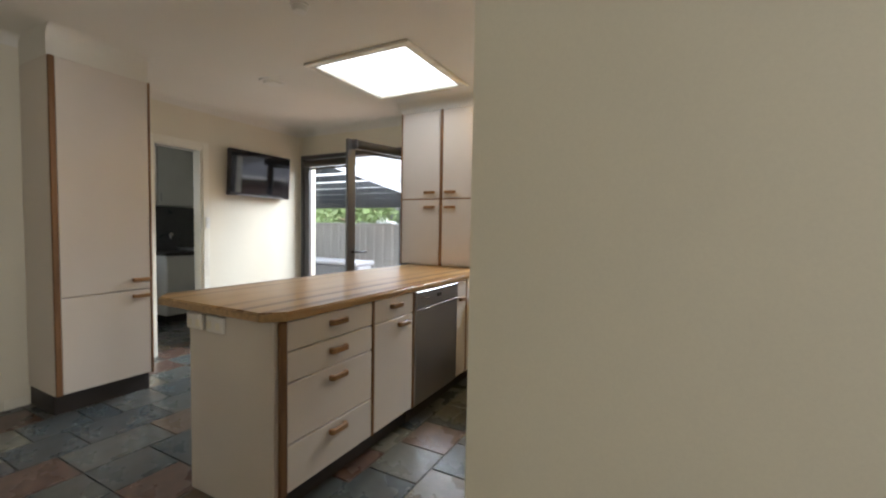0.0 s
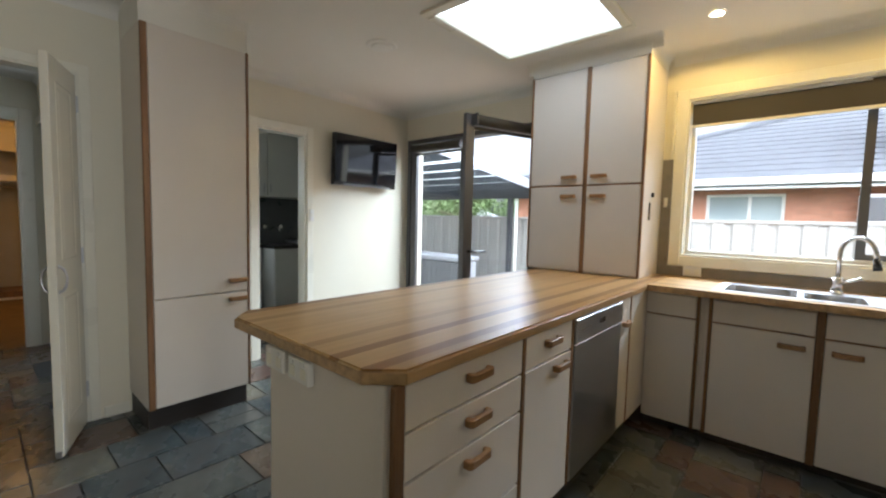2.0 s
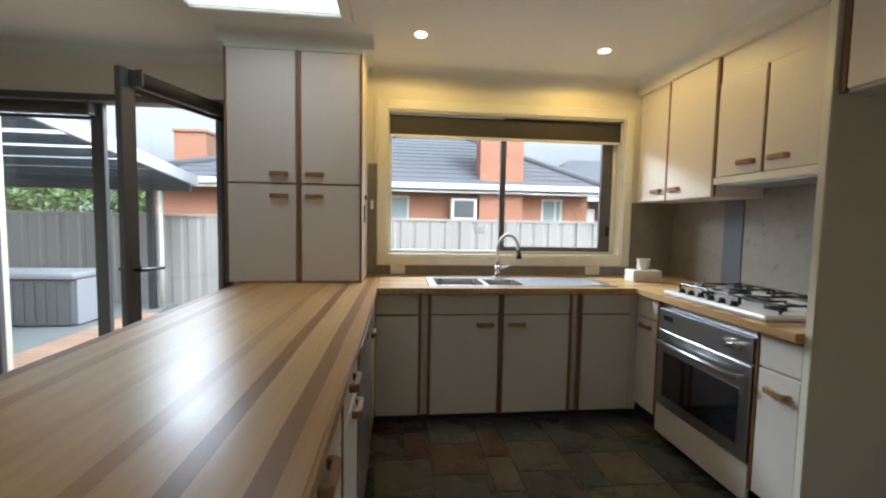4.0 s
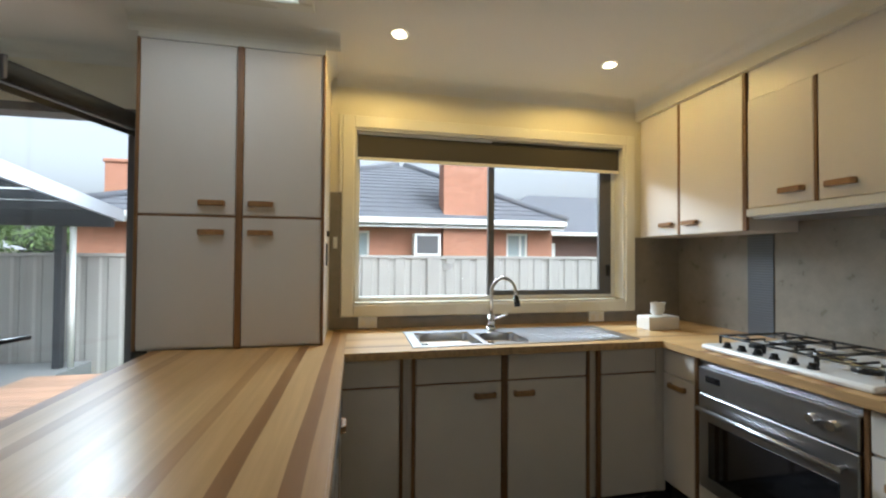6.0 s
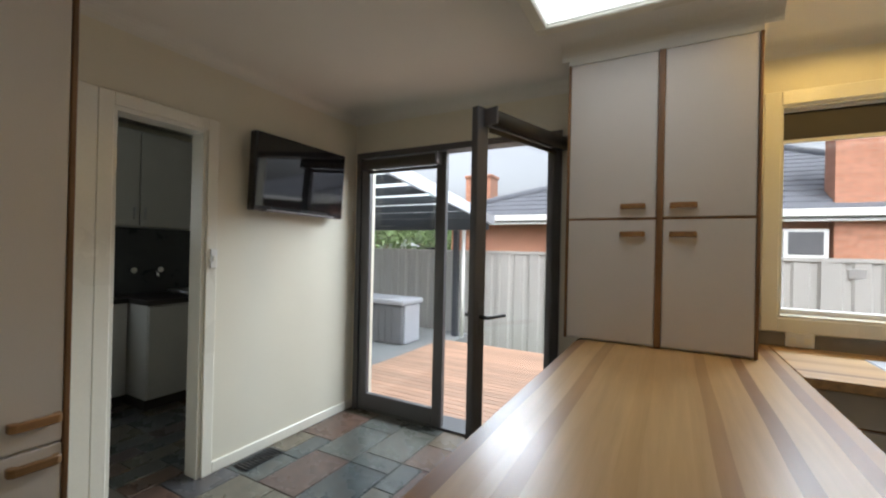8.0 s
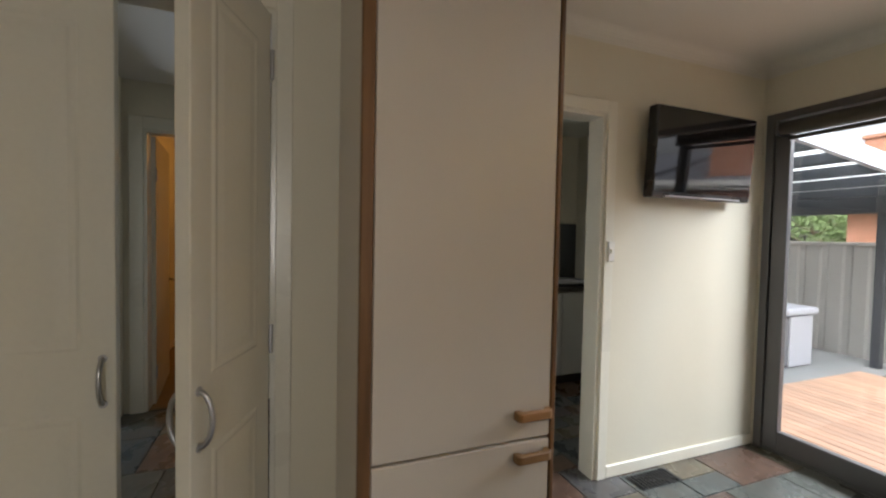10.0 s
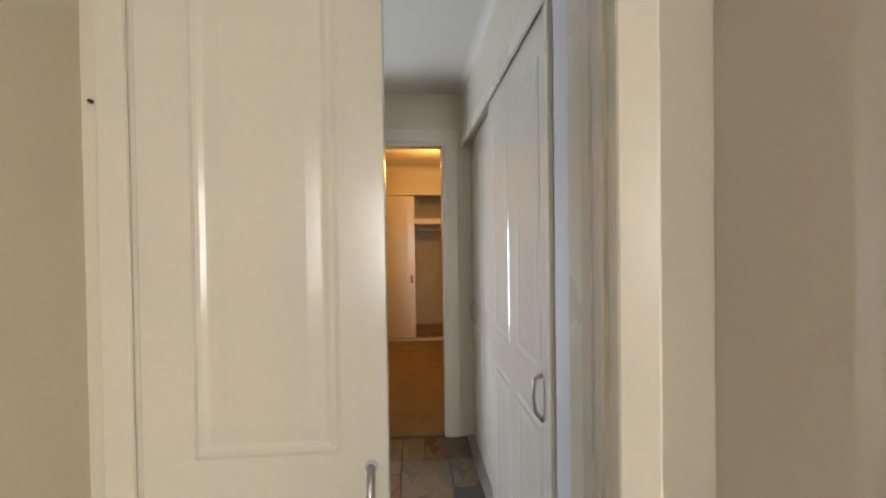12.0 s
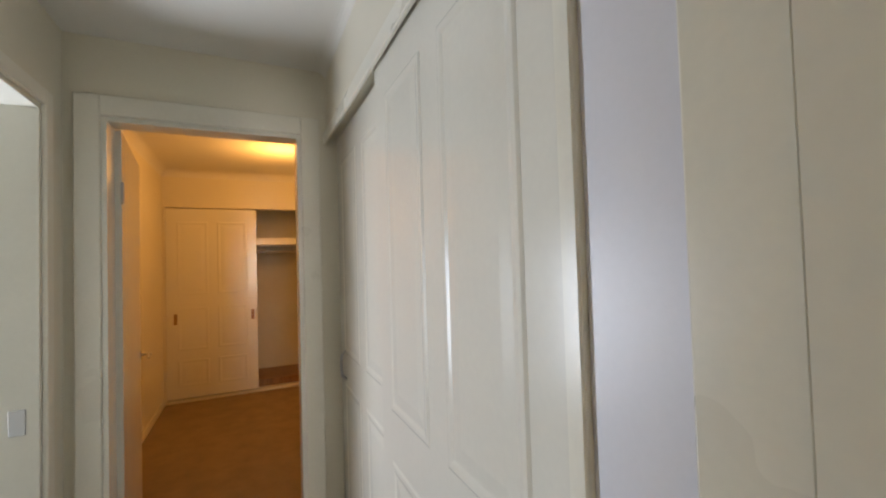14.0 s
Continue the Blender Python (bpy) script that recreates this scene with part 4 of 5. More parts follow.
X0, X1, Y0, Y1 = -1.235, 0.03, 3.695, 4.135
bowls = ((-1.185, -0.865, 3.735, 4.06), (-0.835, -0.60, 3.735, 4.0))
bm = bmesh.new()
holes = [[(a, c), (b, c), (b, d), (a, d)] for a, b, c, d in bowls]
loops = [[bm.verts.new((x, y, 0.9065)) for x, y in o] for o in [[(X0, Y0), (X1, Y0), (X1, Y1), (X0, Y1)]] + holes]
edges = [bm.edges.new((o[i], o[(i + 1) % 4])) for o in loops for i in range(4)]
bmesh.ops.triangle_fill(bm, use_beauty=True, edges=edges)
rim = [bm.verts.new((x, y, 0.9025)) for x, y in ((X0 - 0.004, Y0 - 0.004), (X1 + 0.004, Y0 - 0.004), (X1 + 0.004, Y1 + 0.004), (X0 - 0.004, Y1 + 0.004))]
for i in range(4):
    bm.faces.new((loops[0][i], loops[0][(i + 1) % 4], rim[(i + 1) % 4], rim[i]))
bmesh.ops.recalc_face_normals(bm, faces=bm.faces)
part("deck", bm, STEEL, sink, "brushed steel sink deck")
for b, dp in zip(bowls, (0.17, 0.12)):
    w = part("bowl", bowl(*b, dp, 0.907), STEEL, sink, "deep steel bowl", True)
    cx, cy = (b[0] + b[1]) / 2, (b[2] + b[3]) / 2
    part("drain", cyl(bmesh.new(), (cx, cy, 0.907 - dp + 0.001), (cx, cy, 0.907 - dp + 0.004), 0.04, n=20), CHROME, w)
for i in range(9):
    x = -0.50 + i * 0.055
    part("drainer_rib", B(x, x + 0.016, 3.75, 4.06, 0.9068, 0.9085, bevel=0.0012), STEEL, sink)
TPX, TPY = -0.70, 4.09
tap = thing("kitchen_tap", pose(TPX, TPY, 0.907), "chrome gooseneck kitchen tap with pull-down spray", "tap")
part("base", cyl(cyl(bmesh.new(), (TPX, TPY, 0.907), (TPX, TPY, 0.925), 0.030, n=20), (TPX, TPY, 0.925), (TPX, TPY, 1.0), 0.022, n=20), CHROME, tap, "", True)
arc = [(TPX, TPY, 0.99), (TPX, TPY, 1.13)] + [(TPX + 0.068 * (1 - math.cos(a)), TPY - 0.03 * (1 - math.cos(a)), 1.13 + 0.095 * math.sin(a)) for a in [i * math.pi / 12 for i in range(1, 12)]] + [(TPX + 0.138, TPY - 0.06, 1.11)]
part("spout", tube(bmesh.new(), arc, 0.0115, 12), CHROME, tap, "curved chrome spout", True)
part("spray_head", cyl(bmesh.new(), (TPX + 0.137, TPY - 0.06, 1.115), (TPX + 0.146, TPY - 0.062, 1.055), 0.015, 0.020, n=14), BLACKPLASTIC, tap, "dark spray head", True)
part("lever", tube(bmesh.new(), [(TPX + 0.015, TPY - 0.005, 0.975), (TPX + 0.05, TPY - 0.015, 0.985), (TPX + 0.095, TPY - 0.03, 1.005)], 0.008, 8), CHROME, tap, "chrome lever", True)


def outlet(name, x, y0, z, label):
    t = thing(name, pose(x, y0, z), label, "power outlet", "power outlets")
    part("plate", B(x - 0.058, x + 0.058, y0 - 0.02, y0, z - 0.036, z + 0.036, bevel=0.004), WHITEPLASTIC, t)
    for s in (-0.03, 0.03):
        part("socket", B(x + s - 0.014, x + s + 0.014, y0 - 0.0225, y0 - 0.0198, z - 0.02, z + 0.012, bevel=0.001), TRIM, t)
        part("rocker_switch", B(x + s - 0.007, x + s + 0.007, y0 - 0.025, y0 - 0.0198, z + 0.017, z + 0.029, bevel=0.001), WHITEPLASTIC, t)
    return t


outlet("power_outlet", -1.44, NY - 0.0065, 0.944, "white double power outlet under the window sill")
outlet("power_outlet", 0.13, NY - 0.0065, 0.944, "white double power outlet under the window sill")
for ox in (-2.10, -1.955):
    t = outlet("power_outlet", ox, 1.5415, 0.815, "white power outlet on the peninsula end panel")
# tissue box
t = thing("tissue_box", pose(0.38, 4.02, 0.9025), "white tissue box with a tissue pulled up, on the worktop", "tissue box")
part("carton", B(0.275, 0.495, 3.92, 4.04, 0.9025, 0.985, bevel=0.003), WHITEPLASTIC, t, "plain white carton")
bm = bmesh.new()
n = 12
rows = []
for k, (r, z) in enumerate(((0.030, 0.986), (0.046, 1.01), (0.042, 1.045), (0.050, 1.07))):
    rows.append([bm.verts.new((0.385 + r * (1 + 0.18 * math.sin(5 * i + k)) * math.cos(i * math.tau / n), 3.98 + 0.55 * r * math.sin(i * math.tau / n), z + 0.006 * math.sin(3 * i + 2 * k))) for i in range(n)])
for a, b in zip(rows, rows[1:]):
    for i in range(n):
        bm.faces.new((a[i], a[(i + 1) % n], b[(i + 1) % n], b[i]))
part("tissue", bm, TISSUE, t, "crumpled white tissue", True)

# ---- cooktop ----
ck = thing("gas_cooktop", pose(0.47, 3.07, 0.9025), "white gas cooktop with black trivets and a row of knobs", "cooktop")
C0, C1, D0, D1 = 0.175, 0.70, 2.72, 3.43
part("hob_plate", B(C0, C1, D0, D1, 0.9025, 0.93, bevel=0.012, seg=2), ENAMEL, ck, "white enamel hob plate")
for i in range(6):
    y = 2.94 + i * 0.075
    part("knob", cyl(cyl(bmesh.new(), (0.215, y, 0.93), (0.215, y, 0.938), 0.020, n=14), (0.215, y, 0.938), (0.215, y, 0.955), 0.015, 0.013, n=14), BLACKPLASTIC, ck, "small black knob")
for bx, by, r in ((0.36, 2.86, 0.045), (0.57, 2.86, 0.035), (0.465, 3.075, 0.06), (0.36, 3.29, 0.035), (0.57, 3.29, 0.05)):
    b = part("burner", cyl(cyl(bmesh.new(), (bx, by, 0.93), (bx, by, 0.944), r, n=20), (bx, by, 0.944), (bx, by, 0.953), r * 0.8, r * 0.7, n=20), BLACKPLASTIC, ck, "black burner cap")
for y0, y1 in ((2.745, 2.965), (2.97, 3.18), (3.185, 3.405)):
    bm = bmesh.new()
    yc = (y0 + y1) / 2
    for a, b in (((0.27, y0), (0.67, y0)), ((0.27, y1), (0.67, y1)), ((0.27, y0), (0.27, y1)), ((0.67, y0), (0.67, y1)), ((0.27, yc), (0.41, yc)), ((0.52, yc), (0.67, yc)), ((0.36, y0), (0.36, y0 + 0.07)), ((0.36, y1 - 0.07), (0.36, y1)), ((0.57, y0), (0.57, y0 + 0.07)), ((0.57, y1 - 0.07), (0.57, y1))):
        tube(bm, [(*a, 0.968), (*b, 0.968)], 0.006, 6)
    for x in (0.27, 0.67):
        for y in (y0, y1):
            tube(bm, [(x, y, 0.931), (x, y, 0.972)], 0.007, 6)
    part("trivet", bm, BLACKPLASTIC, ck, "black cast-iron trivet")

# small things at the tower's side
t = thing("wall_hook", pose(TX1, 4.0, 1.45), "small black hook rail on the tower side", "hook")
part("plate", B(TX1 + 0.0005, TX1 + 0.008, 3.98, 4.0, 1.30, 1.42, bevel=0.002), BLACKPLASTIC, t)
part("cap", B(TX1 + 0.0005, TX1 + 0.014, 4.03, 4.055, 1.46, 1.49, bevel=0.002), BLACKPLASTIC, t)
t = thing("key_hook", pose(-1.63, NY - 0.0065, 1.42), "small white plastic hook on the splashback", "hook")
part("back_plate", B(-1.652, -1.628, NY - 0.014, NY - 0.0065, 1.40, 1.47, bevel=0.002), WHITEPLASTIC, t)
part("prong", tube(bmesh.new(), [(-1.64, NY - 0.012, 1.42), (-1.64, NY - 0.035, 1.41), (-1.64, NY - 0.04, 1.43)], 0.005, 8), WHITEPLASTIC, t, "", True)

# ---- television ----
tv = thing("television", pose(WB + 0.12, 3.63, 1.82, 0, 0, 0), "black flat television on a wall bracket", "television", local=True)
tv.matrix_world = pose(WB + 0.085, 3.622, 1.835, 0, 3, 0)
part("casing", B(-0.035, 0.03, -0.398, 0.398, -0.25, 0.25, bevel=0.012, seg=2), BLACKPLASTIC, tv, "black plastic casing")
part("screen", B(0.0305, 0.0335, -0.388, 0.388, -0.215, 0.238), BLACKGLASS, tv, "glossy dark screen")
part("speaker_bar", B(0.0305, 0.036, -0.30, 0.30, -0.244, -0.236, bevel=0.002), STEEL, tv, "thin silver lower bar")
part("bracket", B(-0.083, -0.036, -0.10, 0.10, -0.10, 0.10, bevel=0.004), BLACKPLASTIC, tv, "black wall bracket")
# light switch on the laundry casing, floor vent
t = thing("light_switch", pose(WB + 0.019, 2.99, 1.28), "white light switch on the door casing", "switch")
part("plate", B(WB + 0.0185, WB + 0.028, 3.01, 3.053, 1.225, 1.335, bevel=0.003), WHITEPLASTIC, t)
part("rocker", B(WB + 0.0285, WB + 0.034, 3.023, 3.039, 1.27, 1.295, bevel=0.002), TRIM, t)
t = thing("floor_vent", pose(-4.26, 3.30, 0), "black slotted heating vent set in the floor", "vent")
part("tray", B(-4.365, -4.235, 3.17, 3.46, 0.001, 0.005), BLACKPLASTIC, t)
for i in range(12):
    y = 3.18 + i * 0.023
    part("slat", B(-4.358, -4.242, y, y + 0.010, 0.0052, 0.010), BLACKPLASTIC, t)

# ---- double doors to the hall ----


def d_handle(parent, x, y, z0, z1, out, name="handle"):
    """A curved steel pull handle that stands off along x."""
    zc = (z0 + z1) / 2
    pts = [(x, y, z0)] + [(x + out * 0.032 * math.sin(a), y, zc - (z1 - z0) / 2 * math.cos(a)) for a in [i * math.pi / 10 for i in range(1, 10)]] + [(x, y, z1)]
    h = part(name, tube(bmesh.new(), pts, 0.0065, 8), STEEL, parent, "curved steel pull handle", True)
    for z in (z0, z1):
        part("rose", cyl(bmesh.new(), (x, y, z), (x + out * 0.004, y, z), 0.011, n=12), STEEL, h)
    return h


def panelled(parent, name, w, h, t, panels, place, label="", m=0.022, faces=(1, -1)):
    """A door slab of width w (along y), height h, x from 0 to -t, with moulded raised panels on its faces; place maps a point to its final place."""
    bm = box(bmesh.new(), -t, 0, 0, w, 0, h, 0.002)
    for v in bm.verts:
        v.co = place(v.co)
    bmesh.ops.recalc_face_normals(bm, faces=bm.faces)
    slab = part(name, bm, GLOSSPAINT, parent, label)
    for y0, y1, z0, z1 in panels:
        for s in faces:
            x = 0.0 if s > 0 else -t
            bm = bmesh.new()
            rows = []
            for inset, d in ((0.0, 0.0002), (0.008, 0.0036), (m * 0.7, 0.0034), (m * 1.1, 0.001), (m * 1.3, 0.001), (m * 2.4, 0.0028)):
                rows.append([bm.verts.new((x + s * d, y, z)) for y, z in ((y0 + inset, z0 + inset), (y1 - inset, z0 + inset), (y1 - inset, z1 - inset), (y0 + inset, z1 - inset))])
            for p, q in zip(rows, rows[1:]):
                for i in range(4):
                    bm.faces.new((p[i], p[(i + 1) % 4], q[(i + 1) % 4], q[i]))
            bm.faces.new(rows[-1])
            bm.faces.new(rows[0][::-1])
            for v in bm.verts:
                v.co = place(v.co)
            bmesh.ops.recalc_face_normals(bm, faces=bm.faces)
            part("raised_panel", bm, GLOSSPAINT, slab)
    return slab


LW, LH = 0.405, 2.015
LP = [(0.085, 0.325, 0.14, 0.82), (0.085, 0.325, 1.0, 1.90)]
lf = thing("hall_door_leaf", pose(WX + 0.018, 0.513, 0.012), "narrow glossy cream panelled door leaf, closed", "door", "double doors", local=True)
panelled(lf, "slab", LW, LH, 0.035, LP, lambda p: p.copy())
d_handle(lf, 0.0, LW - 0.03, 0.845, 0.975, 1)
for hz in (0.2, 1.86):
    part("hinge", cyl(bmesh.new(), (0.004, -0.004, hz - 0.045), (0.004, -0.004, hz + 0.045), 0.006, n=10), STEEL, lf)
rl = thing("hall_door_leaf", pose(WX + 0.02, 1.318, 0.012, 0, 0, 69), "narrow glossy cream panelled door leaf, standing open", "door", "double doors", local=True)
panelled(rl, "slab", LW, LH, 0.035, [(LW - b, LW - a, c, d) for a, b, c, d in LP], lambda p: Vector((p.x, p.y - LW, p.z)))
d_handle(rl, 0.0, -LW + 0.03, 0.845, 0.975, 1)
d_handle(rl, -0.035, -LW + 0.03, 0.845, 0.975, -1)
for hz in (0.2, 1.0, 1.86):
    part("hinge", cyl(bmesh.new(), (0.004, 0.004, hz - 0.045), (0.004, 0.004, hz + 0.045), 0.006, n=10), STEEL, rl)
part("floor_bolt", B(-0.03, -0.005, -LW - 0.012, -LW + 0.0, 0.0, 0.03, bevel=0.002), STEEL, rl, "small steel floor bolt")

solid("wall_screw", cyl(bmesh.new(), (-4.0299, 0.436, 1.613), (-4.024, 0.436, 1.613), 0.004, 0.003, n=10), BLACKPLASTIC, "small dark screw head in the cream painted wall", "screw")

# ---- hall cupboard ----
cb = thing("hall_cupboard", pose(-5.2, 1.4, 0), "glossy cream built-in cupboard with two sliding panelled doors", "cupboard")


def sliding_door(parent, x0, x1, y, z0, z1, name="sliding_door"):
    w = x1 - x0
    m = 0.10
    half = (w - 3 * m) / 2
    pan = []
    for k in range(2):
        a = m + k * (half + m)
        pan += [(a, a + half, 0.14, 0.80), (a, a + half, 0.95, z1 - z0 - 0.14)]
    return panelled(parent, name, w, z1 - z0, 0.03, pan, lambda p: Vector((x0 + p.y, y - p.x, z0 + p.z)), "glossy panelled sliding door", 0.028, (1,))


sd = sliding_door(cb, -6.185, -5.26, 1.395, 0.015, 2.07)
h = part("handle", tube(bmesh.new(), [(-6.06, 1.395, 0.84), (-6.06, 1.372, 0.86), (-6.06, 1.368, 0.91), (-6.06, 1.372, 0.96), (-6.06, 1.395, 0.98)], 0.0065, 8), STEEL, sd, "curved steel pull handle", True)
sd = sliding_door(cb, -5.30, -4.408, 1.352, 0.015, 2.07)
h = part("handle", tube(bmesh.new(), [(-4.505, 1.352, 0.83), (-4.505, 1.330, 0.86), (-4.505, 1.324, 0.91), (-4.505, 1.330, 0.96), (-4.505, 1.352, 0.97)], 0.0065, 8), STEEL, sd, "curved steel pull handle", True)
part("side_jamb", B(-4.406, -4.3735, 1.333, 1.46, 0.0, 2.074, bevel=0.003), TRIM, cb, "cream side jamb")
part("head_track", B(-6.188, -4.3735, 1.325, 1.3405, 2.035, 2.095, bevel=0.003), TRIM, cb, "cream head track cover")
part("floor_track", B(-6.188, -4.408, 1.345, 1.43, 0.001, 0.012), STEEL, cb, "steel floor track")

# ---- bedroom ----
bd = thing("bedroom_door", pose(-6.302, 0.425, 0.012, 0, 0, 96.5), "plain cream bedroom door standing open", "door", local=True)
# hinge at the origin; in world it runs along -x
bm = B(-0.018, 0.018, 0.0, 0.79, 0.0, 2.04, bevel=0.002)
part("slab", bm, GLOSSPAINT, bd)
for s in (1, -1):
    h = part("lever_handle", tube(bmesh.new(), [(s * 0.018, 0.735, 0.885), (s * 0.06, 0.735, 0.885), (s * 0.066, 0.725, 0.885), (s * 0.066, 0.625, 0.885)], 0.009, 8), CHROME, bd, "chrome lever handle", True)
    part("rose", cyl(bmesh.new(), (s * 0.018, 0.735, 0.885), (s * 0.026, 0.735, 0.885), 0.026, n=18), CHROME, h)
for hz in (0.25, 1.75):
    part("hinge", cyl(bmesh.new(), (0.022, -0.004, hz - 0.05), (0.022, -0.004, hz + 0.05), 0.007, n=10), STEEL, bd)
rb = thing("built_in_robe", pose(-9.3, 1.1, 0), "built-in robe with one sliding panelled door and open shelf", "wardrobe")
sd = panelled(rb, "sliding_door", 0.865, 2.0, 0.03, [(0.1, 0.39, 0.12, 0.40), (0.475, 0.765, 0.12, 0.40), (0.1, 0.39, 0.50, 0.95), (0.475, 0.765, 0.50, 0.95), (0.1, 0.39, 1.08, 1.86), (0.475, 0.765, 1.08, 1.86)],
              lambda p: p + Vector((-9.10, 0.168, 0.045)), "cream six-panel sliding door", 0.028, (1,))
for y in (0.25, 0.985):
    part("finger_pull", B(-9.099, -9.093, y - 0.016, y + 0.016, 0.82, 0.93, bevel=0.003), WOODPULL, sd, "brass finger pull")
part("shelf", B(-9.755, -9.20, 0.17, 2.095, 1.655, 1.735), TRIM, rb, "thick cream shelf")
part("hanging_rail", tube(bmesh.new(), [(-9.45, 0.17, 1.58), (-9.45, 2.095, 1.58)], 0.013, 10), CHROME, rb, "chrome hanging rail", True)
part("plinth", B(-9.755, -9.20, 0.17, 2.095, 0.03, 0.11), WOODTRIM, rb, "brown floor plinth")

# ---- laundry ----
lc = thing("laundry_cabinet", pose(-5.9, 3.6, 0), "white laundry base cabinet with dark worktop", "cabinet")
part("body", B(-6.245, -5.68, 3.31, NY - 0.003, 0.10, 0.86), LAUNDRY, lc)
part("worktop", B(-6.245, -5.66, 3.30, NY - 0.003, 0.862, 0.90, bevel=0.003), KICK, lc, "dark worktop")
for a, b in ((3.315, 3.695), (3.70, 4.27)):
    part("door", B(-5.679, -5.662, a, b, 0.115, 0.85, bevel=0.002), LAUNDRY, lc)
part("kickboard", B(-6.2, -5.74, 3.33, NY - 0.003, 0.0, 0.10), KICK, lc)
ls = thing("laundry_side_cabinet", pose(-6.1, 2.75, 0), "shallow white laundry base cabinet along the wall", "cabinet")
part("body", B(-6.245, -5.97, 2.15, 3.298, 0.10, 0.86), LAUNDRY, ls)
part("worktop", B(-6.245, -5.95, 2.15, 3.298, 0.862, 0.90, bevel=0.003), KICK, ls, "dark worktop")
for a, b in ((2.16, 2.72), (2.73, 3.29)):
    part("door", B(-5.969, -5.952, a, b, 0.115, 0.85, bevel=0.002), LAUNDRY, ls)
part("kickboard", B(-6.2, -6.02, 2.16, 3.29, 0.0, 0.10), KICK, ls)
lo = thing("laundry_wall_cabinet", pose(-6.05, 3.5, 1.5), "white two-door laundry wall cabinet", "cabinet")
part("body", B(-6.245, -5.92, 2.85, 3.83, 1.50, 2.30), LAUNDRY, lo)
for a, b, hy in ((2.86, 3.335, 3.30), (3.345, 3.82, 3.38)):
    dd = part("door", B(-5.919, -5.90, a, b, 1.51, 2.29, bevel=0.002), LAUNDRY, lo)
    part("handle", B(-5.90, -5.885, hy - 0.006, hy + 0.006, 1.56, 1.66, bevel=0.003), STEEL, dd)
structure("splashback_laundry", B(-6.2495, -6.246, 2.2, NY, 0.9, 1.499), DARKTILE, "dark grey laundry splashback", "splashback")
tp = thing("laundry_tap", pose(-6.2, 3.55, 0.9), "chrome laundry tap with swivel spout", "tap")
part("spout", tube(bmesh.new(), [(-6.245, 3.55, 1.10), (-6.12, 3.55, 1.12), (-6.02, 3.55, 1.10), (-6.01, 3.55, 1.06)], 0.011, 8), CHROME, tp, "", True)
for dy in (-0.11, 0.11):
    part("tap_head", cyl(bmesh.new(), (-6.246, 3.55 + dy, 1.12), (-6.19, 3.55 + dy, 1.12), 0.022, 0.026, n=12), CHROME, tp)
tb = solid("laundry_tub", bowl(-6.15, -5.75, 3.68, 4.15, 0.02, 0.925), STEEL, "shallow steel laundry tub rim on the worktop", "laundry tub", smooth=True)

# ---- outside ----
structure("ground", B(-90, 90, NY + 0.241, 120, -0.70, -0.36), GRASSM, "dull green suburban ground", "ground")
structure("paving", B(-10.5, -5.16, NY + 0.242, 8.45, -0.359, -0.16), PAVING, "grey concrete paving under the pergola", "paving")
# eave of the house over the doors
structure("eave", B(-4.9, 1.2, NY + 0.242, NY + 0.75, 2.42, 2.47), WHITEPAINT, "pale eave lining of the house", "eave")
solid("eave_light", cyl(bmesh.new(), (-3.45, 4.78, 2.35), (-3.45, 4.78, 2.419), 0.09, 0.10, n=20), BLACKPLASTIC, "round dark outdoor light under the eave", "outdoor light")
# deck
dk = thing("deck", pose(-3.0, 5.9, -0.36), "reddish timber deck of long narrow boards", "deck")
part("joists", B(-5.14, 1.6, 4.56, 7.26, -0.355, -0.075), DARKSTEEL, dk, "dark underside of the deck")
board = None
W, GAP = 0.088, 0.006
i = 0
y = 4.552
while y + W < 7.30:
    for a, b in ((-5.15, -1.95 + 0.4 * (i % 3)), (-1.947 + 0.4 * (i % 3), 1.6)):
        part("board", B(a, b, y, y + W, -0.072, -0.05, bevel=0.003), DECK, dk)
    y += W + GAP
    i += 1

# steel fence: ribbed panels between posts
FYP = 8.5
fz0, fz1 = -0.36, 1.345


def fence_panel(name, x0, x1, parent):
    n = 8
    w = (x1 - x0) / n
    prof = []
    for i in range(n):
        a = x0 + i * w
        prof += [(a, 0.0), (a + 0.55 * w, 0.0), (a + 0.66 * w, 0.02), (a + 0.89 * w, 0.02)]
    prof.append((x1, 0.0))
    bm = bmesh.new()
    front_row = [[bm.verts.new((x, FYP + d, z)) for z in (fz0, fz1)] for x, d in prof]
    back = [[bm.verts.new((x, FYP + d + 0.004, z)) for z in (fz0, fz1)] for x, d in prof]
    for r, flip in ((front_row, False), (back, True)):
        for a, b in zip(r, r[1:]):
            f = (a[0], b[0], b[1], a[1])
            bm.faces.new(f[::-1] if flip else f)
    return part(name, bm, FENCE, parent)


fe = thing("steel_fence", pose(-2.0, FYP, fz0), "cream ribbed steel boundary fence", "fence")
x = -17.9
while x < 13.0:
    fence_panel("panel", x + 0.03, x + 2.17, fe)
    part("post", B(x - 0.03, x + 0.03, FYP - 0.02, FYP + 0.06, fz0, fz1 + 0.015), FENCE, fe)
    part("top_rail", B(x + 0.03, x + 2.17, FYP - 0.012, FYP + 0.05, fz1 - 0.03, fz1 + 0.022, bevel=0.004), FENCE, fe)
    x += 2.2
solid("fence_plaque", B(-0.06, 0.10, FYP - 0.006, FYP - 0.001, 1.12, 1.24, bevel=0.002), STEEL, "small grey plate fixed to the fence", "plate")

# pergola
pg = thing("pergola", pose(-6.8, 6.5, -0.16), "dark steel pergola with white translucent roof sheets", "pergola")
PX0, PX1 = -9.6, -4.70


